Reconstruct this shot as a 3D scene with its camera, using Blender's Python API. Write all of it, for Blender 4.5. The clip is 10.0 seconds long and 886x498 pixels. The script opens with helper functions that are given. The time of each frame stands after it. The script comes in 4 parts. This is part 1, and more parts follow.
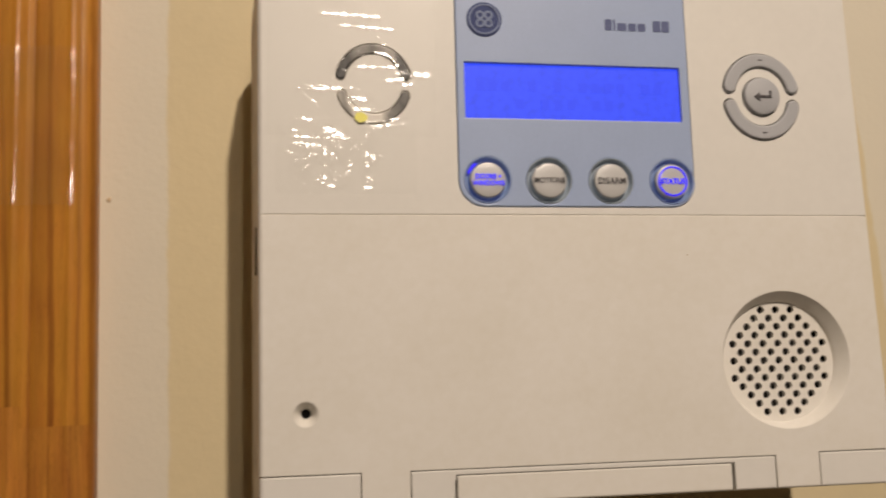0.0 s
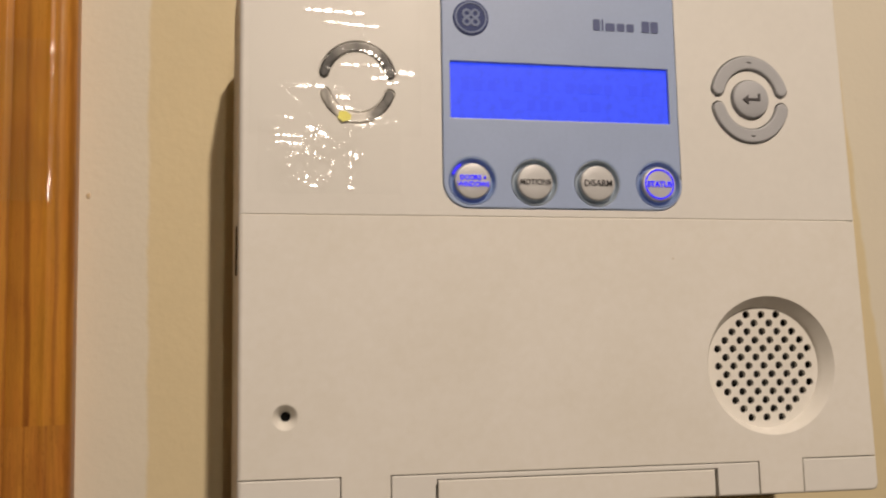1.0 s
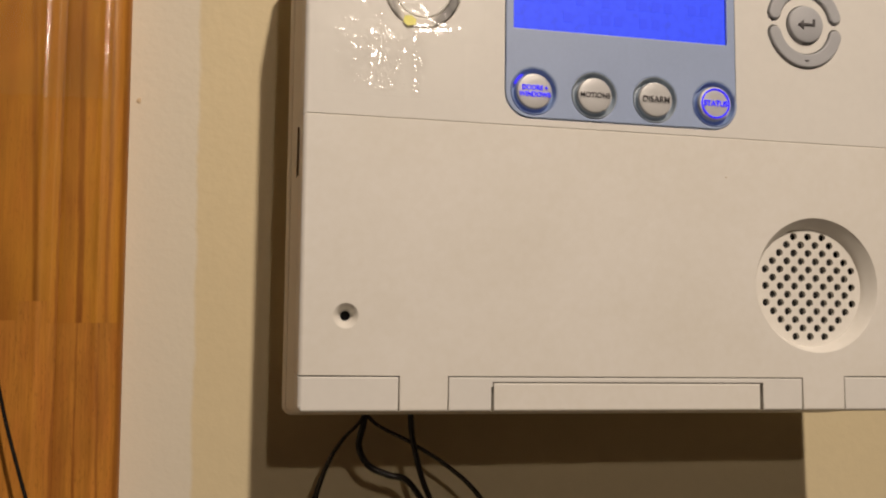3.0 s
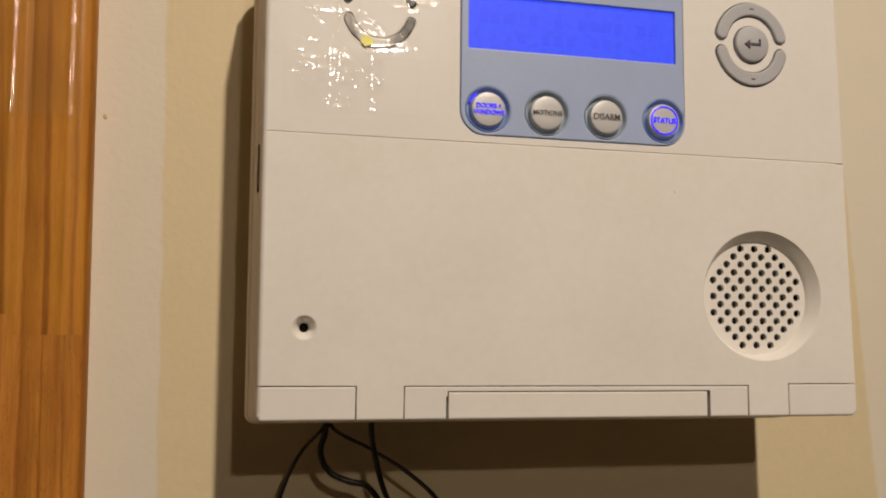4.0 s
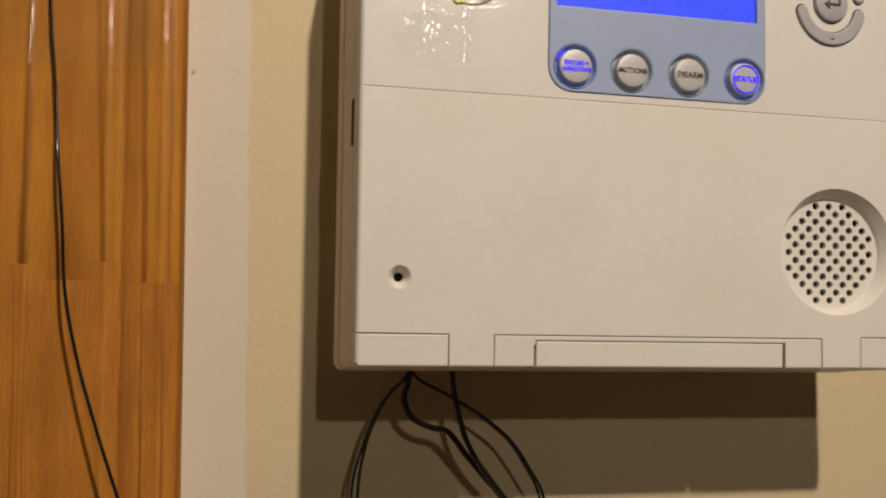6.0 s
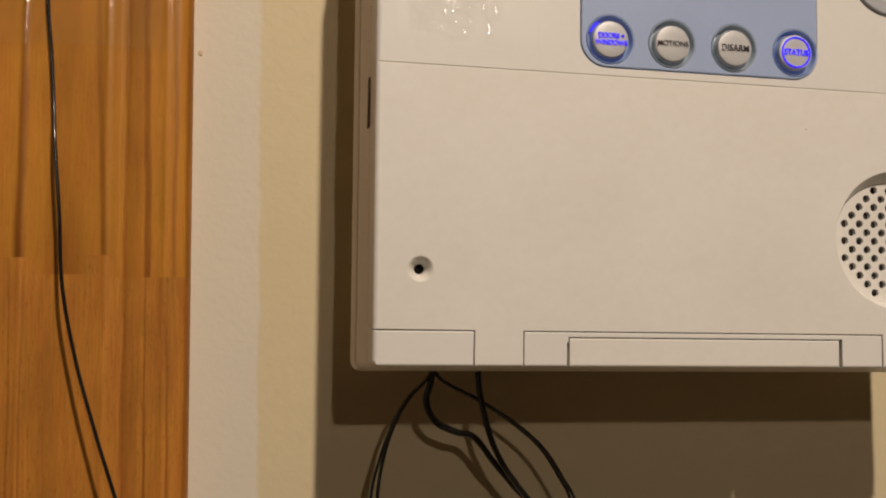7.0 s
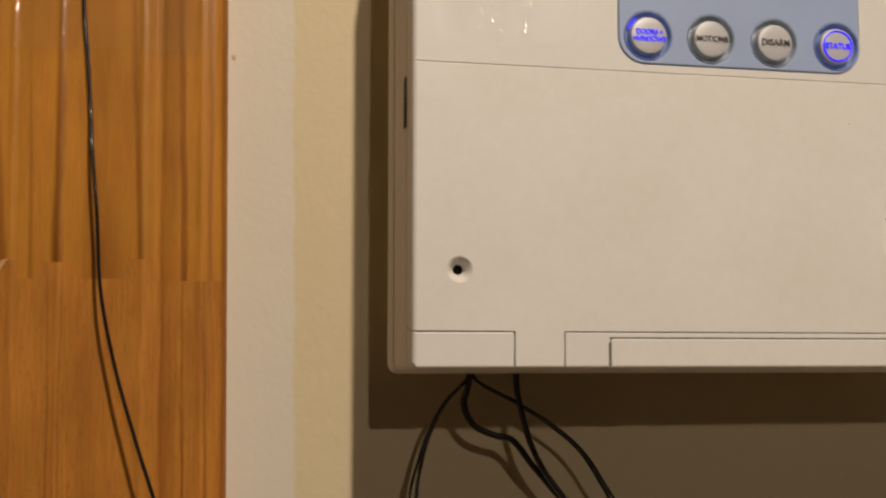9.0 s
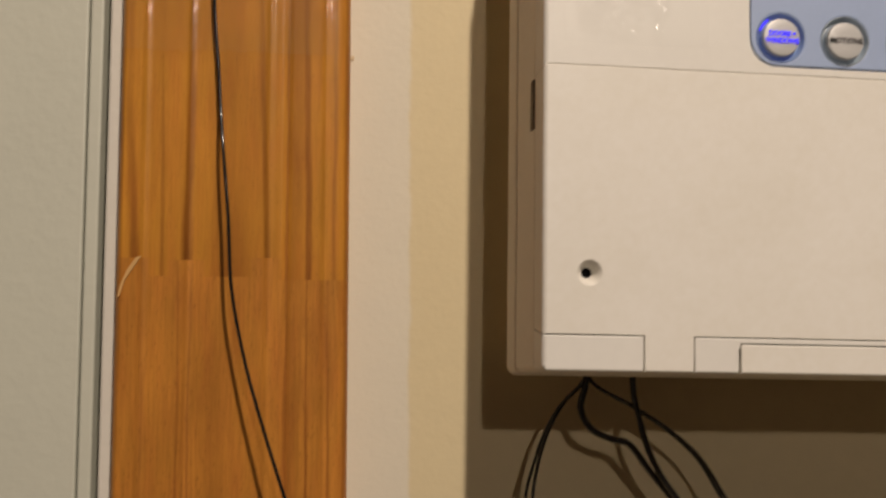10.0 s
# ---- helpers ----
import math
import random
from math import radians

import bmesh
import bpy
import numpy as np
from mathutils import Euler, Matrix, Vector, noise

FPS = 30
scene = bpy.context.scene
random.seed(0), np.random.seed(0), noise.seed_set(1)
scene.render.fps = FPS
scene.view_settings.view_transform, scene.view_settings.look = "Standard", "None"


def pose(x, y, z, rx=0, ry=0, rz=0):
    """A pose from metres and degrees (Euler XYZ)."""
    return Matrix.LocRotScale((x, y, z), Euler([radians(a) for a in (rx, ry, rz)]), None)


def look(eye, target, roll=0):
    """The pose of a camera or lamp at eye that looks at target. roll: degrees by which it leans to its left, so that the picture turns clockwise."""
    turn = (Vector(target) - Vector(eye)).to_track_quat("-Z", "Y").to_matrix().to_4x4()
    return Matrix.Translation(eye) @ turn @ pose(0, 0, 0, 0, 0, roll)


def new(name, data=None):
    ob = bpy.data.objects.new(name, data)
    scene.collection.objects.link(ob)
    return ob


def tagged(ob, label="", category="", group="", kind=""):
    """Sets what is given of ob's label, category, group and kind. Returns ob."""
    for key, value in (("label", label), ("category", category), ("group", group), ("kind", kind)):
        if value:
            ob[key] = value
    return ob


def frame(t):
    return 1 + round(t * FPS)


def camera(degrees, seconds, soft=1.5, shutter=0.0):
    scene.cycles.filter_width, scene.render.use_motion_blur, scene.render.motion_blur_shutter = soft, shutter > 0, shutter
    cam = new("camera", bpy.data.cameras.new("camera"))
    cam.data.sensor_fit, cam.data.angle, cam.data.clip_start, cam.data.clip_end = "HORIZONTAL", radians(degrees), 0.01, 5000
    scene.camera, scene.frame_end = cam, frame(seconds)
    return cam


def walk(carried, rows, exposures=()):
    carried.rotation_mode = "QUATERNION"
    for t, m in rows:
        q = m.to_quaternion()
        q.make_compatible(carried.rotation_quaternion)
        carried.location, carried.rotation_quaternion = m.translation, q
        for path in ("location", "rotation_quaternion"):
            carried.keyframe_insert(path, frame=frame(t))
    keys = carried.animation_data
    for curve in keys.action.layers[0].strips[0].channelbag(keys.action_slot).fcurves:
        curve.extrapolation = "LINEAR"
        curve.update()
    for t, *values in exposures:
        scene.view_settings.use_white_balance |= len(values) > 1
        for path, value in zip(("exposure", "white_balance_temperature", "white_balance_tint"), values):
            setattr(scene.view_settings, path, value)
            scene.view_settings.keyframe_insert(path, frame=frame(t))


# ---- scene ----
cam = camera(56.30, 10.0, soft=2.0, shutter=0.5)
PATH = [
    (0, (-0.07844, -0.26518, 1.44044), (0.2209, 1.6952, 1.7002), -1.34),
    (0.5, (-0.06738, -0.26248, 1.44021), (0.2641, 1.6896, 1.7225), -2.01),
    (1, (-0.07576, -0.26284, 1.44344), (0.2445, 1.6966, 1.6846), -0.81),
    (1.5, (-0.07905, -0.25977, 1.43882), (0.2197, 1.7068, 1.6468), -0.96),
    (2, (-0.08330, -0.25687, 1.43549), (0.1768, 1.7154, 1.6419), -1.38),
    (2.2, (-0.08601, -0.25473, 1.42975), (0.2072, 1.7174, 1.5869), -1.19),
    (3.3, (-0.09954, -0.26403, 1.42221), (0.2908, 1.6870, 1.6252), 1.37),
    (3.5, (-0.09502, -0.26811, 1.42556), (0.3181, 1.6795, 1.6163), 1.28),
    (4, (-0.09105, -0.26773, 1.42516), (0.3111, 1.6814, 1.6234), 0.64),
    (4.5, (-0.08971, -0.27234, 1.42079), (0.3422, 1.6747, 1.5715), 0.28),
    (5, (-0.09780, -0.27369, 1.41942), (0.3356, 1.6737, 1.5601), 0.21),
    (5.5, (-0.10918, -0.27298, 1.41907), (0.3082, 1.6790, 1.5446), 0.75),
    (6, (-0.11605, -0.26960, 1.41935), (0.2699, 1.6889, 1.5426), 1.19),
    (6.2, (-0.11700, -0.26594, 1.41966), (0.2557, 1.6948, 1.5485), 1.22),
    (7.3, (-0.11148, -0.24860, 1.41591), (0.2128, 1.7210, 1.5413), 0.82),
    (7.5, (-0.11140, -0.24859, 1.41544), (0.2128, 1.7213, 1.5353), 0.66),
    (8, (-0.11001, -0.24822, 1.41427), (0.1947, 1.7246, 1.5369), 0.14),
    (8.5, (-0.11156, -0.24692, 1.41384), (0.1898, 1.7265, 1.5350), -0.07),
    (9, (-0.11767, -0.24725, 1.41497), (0.1698, 1.7265, 1.5627), 0.47),
    (9.5, (-0.13195, -0.24904, 1.42081), (0.1128, 1.7279, 1.5990), 1.40),
    (10, (-0.14080, -0.24513, 1.41619), (0.0463, 1.7414, 1.5530), 1.34),
]
walk(cam, [(t, look(eye, target, roll)) for t, eye, target, roll in PATH], [(0.0, 0.0), (9.5, 0.0), (10.0, 0.13)])

# ---- light: two recessed ceiling lamps of a warm evening room, shining down ----
world = bpy.data.worlds.new("world")
scene.world = world
world.use_nodes = True
world.node_tree.nodes["Background"].inputs[0].default_value = (1.0, 0.8, 0.6, 1)
world.node_tree.nodes["Background"].inputs[1].default_value = 0.0


def lamp(place, watts, radius):
    data = bpy.data.lights.new("ceiling_lamp", "SPOT")
    data.energy, data.shadow_soft_size, data.color = watts, radius, LAMP_COLOUR
    data.spot_size, data.spot_blend = radians(160), 0.25
    ob = new("ceiling_lamp", data)
    ob.location = place
    return ob


LAMP_COLOUR = (1.0, 0.832, 0.682)
lamp((0.187, -1.072, 2.46), 73, 0.022)
lamp((0.305, -2.382, 2.48), 28.5, 0.030)

# ---- main measures ----
FRONT = -0.032        # plane of the panel's face
WALL = 0.018          # plane of the wall
Z0, SEAM, ZTOP = 1.400, 1.4813, 1.554
XL, XR = -0.0949, 0.0935   # flanks of the panel
CORNER = 0.0018       # radius of its lower corners
H = 1.4093            # top of its hinge pieces
RX, RZ, LX, LZ = 0.0590, 1.5190, -0.0622, 1.5200   # centres of the two pairs of rocker keys
rng = random.Random(4)


# ---- materials ----
def material(name, colour, rough=0.5, metal=0.0, tone=0.06, scale=30.0, stretch=(1, 1, 1), bump=0.0, bump_scale=900.0,
             second=None, spec=0.5, coat=0.0):
    """A surface with colour variation at two scales and a fine relief, laid out in object metres."""
    m = bpy.data.materials.new(name)
    m.use_nodes = True
    nt = m.node_tree
    p = nt.nodes["Principled BSDF"]
    tc = nt.nodes.new("ShaderNodeTexCoord")
    mp = nt.nodes.new("ShaderNodeMapping")
    mp.inputs["Scale"].default_value = stretch
    nt.links.new(tc.outputs["Object"], mp.inputs["Vector"])
    big = nt.nodes.new("ShaderNodeTexNoise")
    big.inputs["Scale"].default_value, big.inputs["Detail"].default_value = scale, 4
    small = nt.nodes.new("ShaderNodeTexNoise")
    small.inputs["Scale"].default_value, small.inputs["Detail"].default_value = scale * 14, 3
    for n in (big, small):
        nt.links.new(mp.outputs[0], n.inputs["Vector"])
    both = nt.nodes.new("ShaderNodeMix")
    both.inputs["Factor"].default_value = 0.4
    nt.links.new(big.outputs[0], both.inputs["A"])
    nt.links.new(small.outputs[0], both.inputs["B"])
    ramp = nt.nodes.new("ShaderNodeValToRGB")
    ramp.color_ramp.elements[0].position, ramp.color_ramp.elements[1].position = 0.3, 0.7
    low = second or tuple(c * (1 - tone) for c in colour)
    ramp.color_ramp.elements[0].color = (*low, 1)
    ramp.color_ramp.elements[1].color = (*(tuple(min(1, c * (1 + tone)) for c in colour) if not second else colour), 1)
    nt.links.new(both.outputs[0], ramp.inputs[0])
    nt.links.new(ramp.outputs[0], p.inputs["Base Color"])
    p.inputs["Roughness"].default_value, p.inputs["Metallic"].default_value = rough, metal
    p.inputs["Specular IOR Level"].default_value = spec
    p.inputs["Coat Weight"].default_value = coat
    p.inputs["Coat Roughness"].default_value = 0.08
    if bump:
        bn = nt.nodes.new("ShaderNodeTexNoise")
        bn.inputs["Scale"].default_value, bn.inputs["Detail"].default_value = bump_scale, 3
        nt.links.new(mp.outputs[0], bn.inputs["Vector"])
        b = nt.nodes.new("ShaderNodeBump")
        b.inputs["Strength"].default_value, b.inputs["Distance"].default_value = 1.0, bump
        nt.links.new(bn.outputs[0], b.inputs["Height"])
        nt.links.new(b.outputs[0], p.inputs["Normal"])
    return m


def glowing(name, colour, strength, base=(0.05, 0.05, 0.1), noise_scale=0.0):
    m = bpy.data.materials.new(name)
    m.use_nodes = True
    nt = m.node_tree
    p = nt.nodes["Principled BSDF"]
    p.inputs["Base Color"].default_value = (*base, 1)
    p.inputs["Roughness"].default_value, p.inputs["Specular IOR Level"].default_value = 0.5, 0.25
    p.inputs["Emission Color"].default_value = (*colour, 1)
    p.inputs["Emission Strength"].default_value = strength
    if noise_scale:
        tc = nt.nodes.new("ShaderNodeTexCoord")
        n = nt.nodes.new("ShaderNodeTexNoise")
        n.inputs["Scale"].default_value, n.inputs["Detail"].default_value = noise_scale, 3
        nt.links.new(tc.outputs["Object"], n.inputs["Vector"])
        r = nt.nodes.new("ShaderNodeMapRange")
        r.inputs[1].default_value, r.inputs[2].default_value = 0.25, 0.75
        r.inputs[3].default_value, r.inputs[4].default_value = strength * 0.86, strength * 1.1
        nt.links.new(n.outputs[0], r.inputs[0])
        nt.links.new(r.outputs[0], p.inputs["Emission Strength"])
    return m


def wall_paint():
    """Cream wall: an older yellowish coat stays round the panel, a paler coat was rolled on outside of it."""
    m = material("wall_paint", (0.64, 0.547, 0.350), 0.62, tone=0.035, scale=18, bump=0.00010, bump_scale=420, spec=0.35)
    nt = m.node_tree
    p = nt.nodes["Principled BSDF"]
    old = p.inputs["Base Color"].links[0].from_socket
    tc = nt.nodes.new("ShaderNodeTexCoord")
    sep = nt.nodes.new("ShaderNodeSeparateXYZ")
    nt.links.new(tc.outputs["Object"], sep.inputs[0])

    def calc(op, a, b):
        n = nt.nodes.new("ShaderNodeMath")
        n.operation = op
        for i, v in enumerate((a, b)):
            if isinstance(v, float):
                n.inputs[i].default_value = v
            else:
                nt.links.new(v, n.inputs[i])
        return n.outputs[0]

    wob = nt.nodes.new("ShaderNodeTexNoise")
    wob.inputs["Scale"].default_value, wob.inputs["Detail"].default_value = 90, 4
    nt.links.new(tc.outputs["Object"], wob.inputs["Vector"])
    shift = calc("MULTIPLY", calc("SUBTRACT", wob.outputs[0], 0.5), 0.003)
    x = calc("ADD", sep.outputs[0], shift)
    def ramped(v, zero, one):
        n = nt.nodes.new("ShaderNodeMapRange")
        n.inputs[1].default_value, n.inputs[2].default_value = zero, one
        nt.links.new(v, n.inputs[0])
        return n.outputs[0]

    left = ramped(calc("ADD", x, calc("MULTIPLY", calc("SUBTRACT", sep.outputs[2], 1.437), 0.020)), -0.1262, -0.1274)
    lean = calc("ADD", sep.outputs[0], calc("MULTIPLY", calc("SUBTRACT", sep.outputs[2], 1.433), 0.073))
    right = ramped(calc("ADD", lean, shift), 0.1338, 0.1352)
    mask = calc("MAXIMUM", left, right)
    pale = nt.nodes.new("ShaderNodeMix")
    pale.data_type = "RGBA"
    blotch = nt.nodes.new("ShaderNodeTexNoise")
    blotch.inputs["Scale"].default_value = 60
    nt.links.new(tc.outputs["Object"], blotch.inputs["Vector"])
    nt.links.new(blotch.outputs[0], pale.inputs[0])
    pale.inputs[6].default_value, pale.inputs[7].default_value = (0.65, 0.606, 0.502, 1), (0.69, 0.638, 0.518, 1)
    mix = nt.nodes.new("ShaderNodeMix")
    mix.data_type = "RGBA"
    nt.links.new(mask, mix.inputs[0])
    nt.links.new(old, mix.inputs[6])
    nt.links.new(pale.outputs[2], mix.inputs[7])
    nt.links.new(mix.outputs[2], p.inputs["Base Color"])
    return m


def pine(name, base, streaks, rough, seed, fine):
    """Varnished pine: reddish growth streaks that wander along the board, mottled figure, fibres and short dark pores.
    A streak is (x at its lower end, x at its upper end, lower z, upper z, lower half width, upper half width, depth)."""
    m = bpy.data.materials.new(name)
    m.use_nodes = True
    nt = m.node_tree
    p = nt.nodes["Principled BSDF"]
    tc = nt.nodes.new("ShaderNodeTexCoord")
    sep = nt.nodes.new("ShaderNodeSeparateXYZ")
    nt.links.new(tc.outputs["Object"], sep.inputs[0])

    def noise_node(sx, sz, detail, off):
        mp = nt.nodes.new("ShaderNodeMapping")
        mp.inputs["Scale"].default_value = (sx, sx, sz)
        mp.inputs["Location"].default_value = (off, seed, off * 2)
        nt.links.new(tc.outputs["Object"], mp.inputs["Vector"])
        n = nt.nodes.new("ShaderNodeTexNoise")
        n.inputs["Scale"].default_value, n.inputs["Detail"].default_value = 1, detail
        nt.links.new(mp.outputs[0], n.inputs["Vector"])
        return n.outputs[0]

    def calc(op, a, b):
        n = nt.nodes.new("ShaderNodeMath")
        n.operation = op
        for i, v in enumerate((a, b)):
            if isinstance(v, (float, int)):
                n.inputs[i].default_value = v
            else:
                nt.links.new(v, n.inputs[i])
        return n.outputs[0]

    def span(v, a, b, c, d, kind="LINEAR"):
        n = nt.nodes.new("ShaderNodeMapRange")
        n.interpolation_type = kind
        for i, q in enumerate((a, b, c, d)):
            n.inputs[i + 1].default_value = q
        nt.links.new(v, n.inputs[0])
        return n.outputs[0]

    x, z = sep.outputs[0], sep.outputs[2]
    ragged = calc("MULTIPLY", calc("SUBTRACT", noise_node(900, 70, 4, 5.5), 0.5), 0.0011)
    dark = None
    for k, (x0, x1, z0, z1, w0, w1, depth) in enumerate(streaks):
        sway = calc("MULTIPLY", calc("SUBTRACT", noise_node(14, 26, 2, 1.3 + k * 3.1), 0.5), 0.0016)
        centre = calc("ADD", span(z, z0, z1, x0, x1), sway)
        away = calc("DIVIDE", calc("ABSOLUTE", calc("ADD", calc("SUBTRACT", x, centre), ragged), 0.0), span(z, z0, z1, w0, w1))
        here = calc("MULTIPLY", span(away, 1.7, 0.25, 0.0, 1.0, "SMOOTHSTEP"), span(z, z0, z1 + 0.01, depth, depth * 0.35))
        dark = here if dark is None else calc("MAXIMUM", dark, here)
    mix = nt.nodes.new("ShaderNodeMix")
    mix.data_type = "RGBA"
    nt.links.new(dark, mix.inputs[0])
    mix.inputs[6].default_value, mix.inputs[7].default_value = (*base, 1), (*STREAK, 1)
    hue = nt.nodes.new("ShaderNodeMix")
    hue.data_type, hue.blend_type = "RGBA", "MULTIPLY"
    nt.links.new(span(noise_node(210, 45, 3, 8.8), 0.4, 0.68, 0.0, 0.7), hue.inputs[0])
    nt.links.new(mix.outputs[2], hue.inputs[6])
    hue.inputs[7].default_value = (0.96, 0.84, 0.98, 1)
    fibre = span(noise_node(1500, 75, 4, 4.1), 0.3, 0.7, 1 - 0.20 * fine, 1 + 0.13 * fine)
    figure = span(noise_node(120, 16, 4, 7.7), 0.3, 0.7, 0.84, 1.12)
    cloud = span(noise_node(38, 30, 2, 2.9), 0.3, 0.7, 0.90, 1.08)
    pores = span(noise_node(2600, 520, 2, 6.3), 0.58, 0.72, 1.0, 1 - 0.30 * fine)
    tone = calc("MULTIPLY", calc("MULTIPLY", fibre, figure), calc("MULTIPLY", cloud, pores))
    vm = nt.nodes.new("ShaderNodeVectorMath")
    vm.operation = "SCALE"
    nt.links.new(hue.outputs[2], vm.inputs[0])
    nt.links.new(tone, vm.inputs["Scale"])
    nt.links.new(vm.outputs[0], p.inputs["Base Color"])
    p.inputs["Roughness"].default_value = rough
    p.inputs["Coat Weight"].default_value, p.inputs["Coat Roughness"].default_value = 0.08, 0.16
    p.inputs["Specular IOR Level"].default_value = 0.22
    b = nt.nodes.new("ShaderNodeBump")
    b.inputs["Strength"].default_value, b.inputs["Distance"].default_value = 0.8, 0.00010
    nt.links.new(noise_node(500, 150, 3, 2.2), b.inputs["Height"])
    nt.links.new(b.outputs[0], p.inputs["Normal"])
    nt.links.new(b.outputs[0], p.inputs["Coat Normal"])
    return m


STREAK = (0.20, 0.062, 0.010)
upper_pine = pine("varnished_pine_streaked", (0.515, 0.226, 0.0300), [
    (-0.2066, -0.2092, 1.428, 1.478, 0.0013, 0.0010, 0.75), (-0.2118, -0.2118, 1.42, 1.60, 0.0009, 0.0009, 0.40), (-0.1989, -0.2002, 1.422, 1.492, 0.0006, 0.0004, 0.50),
    (-0.1921, -0.1915, 1.428, 1.525, 0.0013, 0.0006, 0.85), (-0.1795, -0.1805, 1.42, 1.51, 0.0060, 0.0060, 0.50), (-0.1691, -0.1732, 1.428, 1.535, 0.0009, 0.0007, 0.62),
    (-0.1612, -0.1618, 1.42, 1.60, 0.0024, 0.0024, 0.42), (-0.1574, -0.1596, 1.422, 1.570, 0.0010, 0.0008, 0.80), (-0.1637, -0.1637, 1.42, 1.70, 0.0004, 0.0004, 0.60),
    (-0.1500, -0.1502, 1.425, 1.60, 0.0006, 0.0005, 0.50), (-0.1466, -0.1466, 1.42, 1.70, 0.0006, 0.0006, 0.60)], 0.42, 0.0, 0.45)
lower_pine = pine("varnished_pine_even", (0.46, 0.190, 0.0305), [
    (-0.1938, -0.1944, 1.36, 1.428, 0.0004, 0.0003, 0.55), (-0.1910, -0.1906, 1.36, 1.428, 0.0003, 0.0002, 0.45), (-0.1850, -0.1856, 1.36, 1.428, 0.0030, 0.0030, 0.16),
    (-0.1575, -0.1580, 1.36, 1.428, 0.0004, 0.0003, 0.75), (-0.1514, -0.1518, 1.36, 1.428, 0.0004, 0.0003, 0.60), (-0.1618, -0.1618, 1.30, 1.43, 0.0018, 0.0018, 0.36),
    (-0.1637, -0.1637, 1.30, 1.60, 0.0004, 0.0004, 0.60), (-0.1466, -0.1466, 1.30, 1.60, 0.0006, 0.0006, 0.60), (-0.2040, -0.2046, 1.36, 1.428, 0.0005, 0.0004, 0.35)], 0.45, 5.0, 0.75)
paint = wall_paint()
plastic = material("aged_white_plastic", (0.76, 0.745, 0.705), 0.42, tone=0.03, scale=26, bump=0.00002, bump_scale=2600, spec=0.4)
plastic_door = material("aged_white_plastic_flap", (0.81, 0.79, 0.745), 0.45, tone=0.04, scale=30, second=(0.75, 0.722, 0.655), bump=0.00002, bump_scale=2600, spec=0.4)
plastic_side = material("housing_plastic", (0.80, 0.77, 0.70), 0.5, tone=0.04, scale=40, bump=0.00003, bump_scale=1800, spec=0.35)
# near-black that puts the shade of recesses and seams into the colour
recess_dark = material("recess_shade_black", (0.012, 0.011, 0.010), 0.7, tone=0.2, scale=200)
# dark brown that stands for the shade inside slots and gaps
slot_dark = material("gap_shade_brown", (0.11, 0.075, 0.05), 0.7, tone=0.2, scale=200)
steel_blue = material("blue_grey_fascia", (0.355, 0.445, 0.655), 0.40, tone=0.04, scale=60, bump=0.00001, bump_scale=3000, spec=0.35)
collar_mat = material("smoked_clear_collar", (0.36, 0.43, 0.51), 0.30, tone=0.1, scale=150, spec=0.6, coat=0.5)
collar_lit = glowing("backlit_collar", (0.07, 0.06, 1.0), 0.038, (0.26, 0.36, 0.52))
cap_mat = material("silver_button_cap", (0.54, 0.54, 0.54), 0.40, 0.12, tone=0.05, scale=160, bump=0.00002, bump_scale=2500)
grey_rubber = material("grey_rubber_key", (0.42, 0.43, 0.455), 0.55, tone=0.05, scale=120, bump=0.00003, bump_scale=3000)


def hazed_key(name, stops):
    """Rubber with the haze and glare of the film over it painted in as paler greys; stops of (share of the key's width,
    grey).
    """
    m = material(name, (0.3, 0.29, 0.27), 0.4, bump=0.00003, bump_scale=3000)
    nt = m.node_tree
    tc = nt.nodes.new("ShaderNodeTexCoord")
    sep = nt.nodes.new("ShaderNodeSeparateXYZ")
    nt.links.new(tc.outputs["Object"], sep.inputs[0])
    n = nt.nodes.new("ShaderNodeTexNoise")
    n.inputs["Scale"].default_value, n.inputs["Detail"].default_value = 260, 4
    nt.links.new(tc.outputs["Object"], n.inputs["Vector"])
    across = nt.nodes.new("ShaderNodeMapRange")
    across.inputs[1].default_value, across.inputs[2].default_value = LX - 0.0115, LX + 0.0115
    nt.links.new(sep.outputs[0], across.inputs[0])
    add = nt.nodes.new("ShaderNodeMath")
    add.operation = "MULTIPLY_ADD"
    nt.links.new(n.outputs[0], add.inputs[0])
    add.inputs[1].default_value = 0.34
    nt.links.new(across.outputs[0], add.inputs[2])
    ramp = nt.nodes.new("ShaderNodeValToRGB")
    while len(ramp.color_ramp.elements) < len(stops):
        ramp.color_ramp.elements.new(0.5)
    for e, (pos, g) in zip(ramp.color_ramp.elements, stops):
        e.position, e.color = min(1, (pos + 0.17) / 1.34), (g, g * 0.96, g * 0.88, 1)
    scale = nt.nodes.new("ShaderNodeMath")
    scale.operation = "DIVIDE"
    nt.links.new(add.outputs[0], scale.inputs[0])
    scale.inputs[1].default_value = 1.34
    nt.links.new(scale.outputs[0], ramp.inputs[0])
    nt.links.new(ramp.outputs[0], nt.nodes["Principled BSDF"].inputs["Base Color"])
    return m


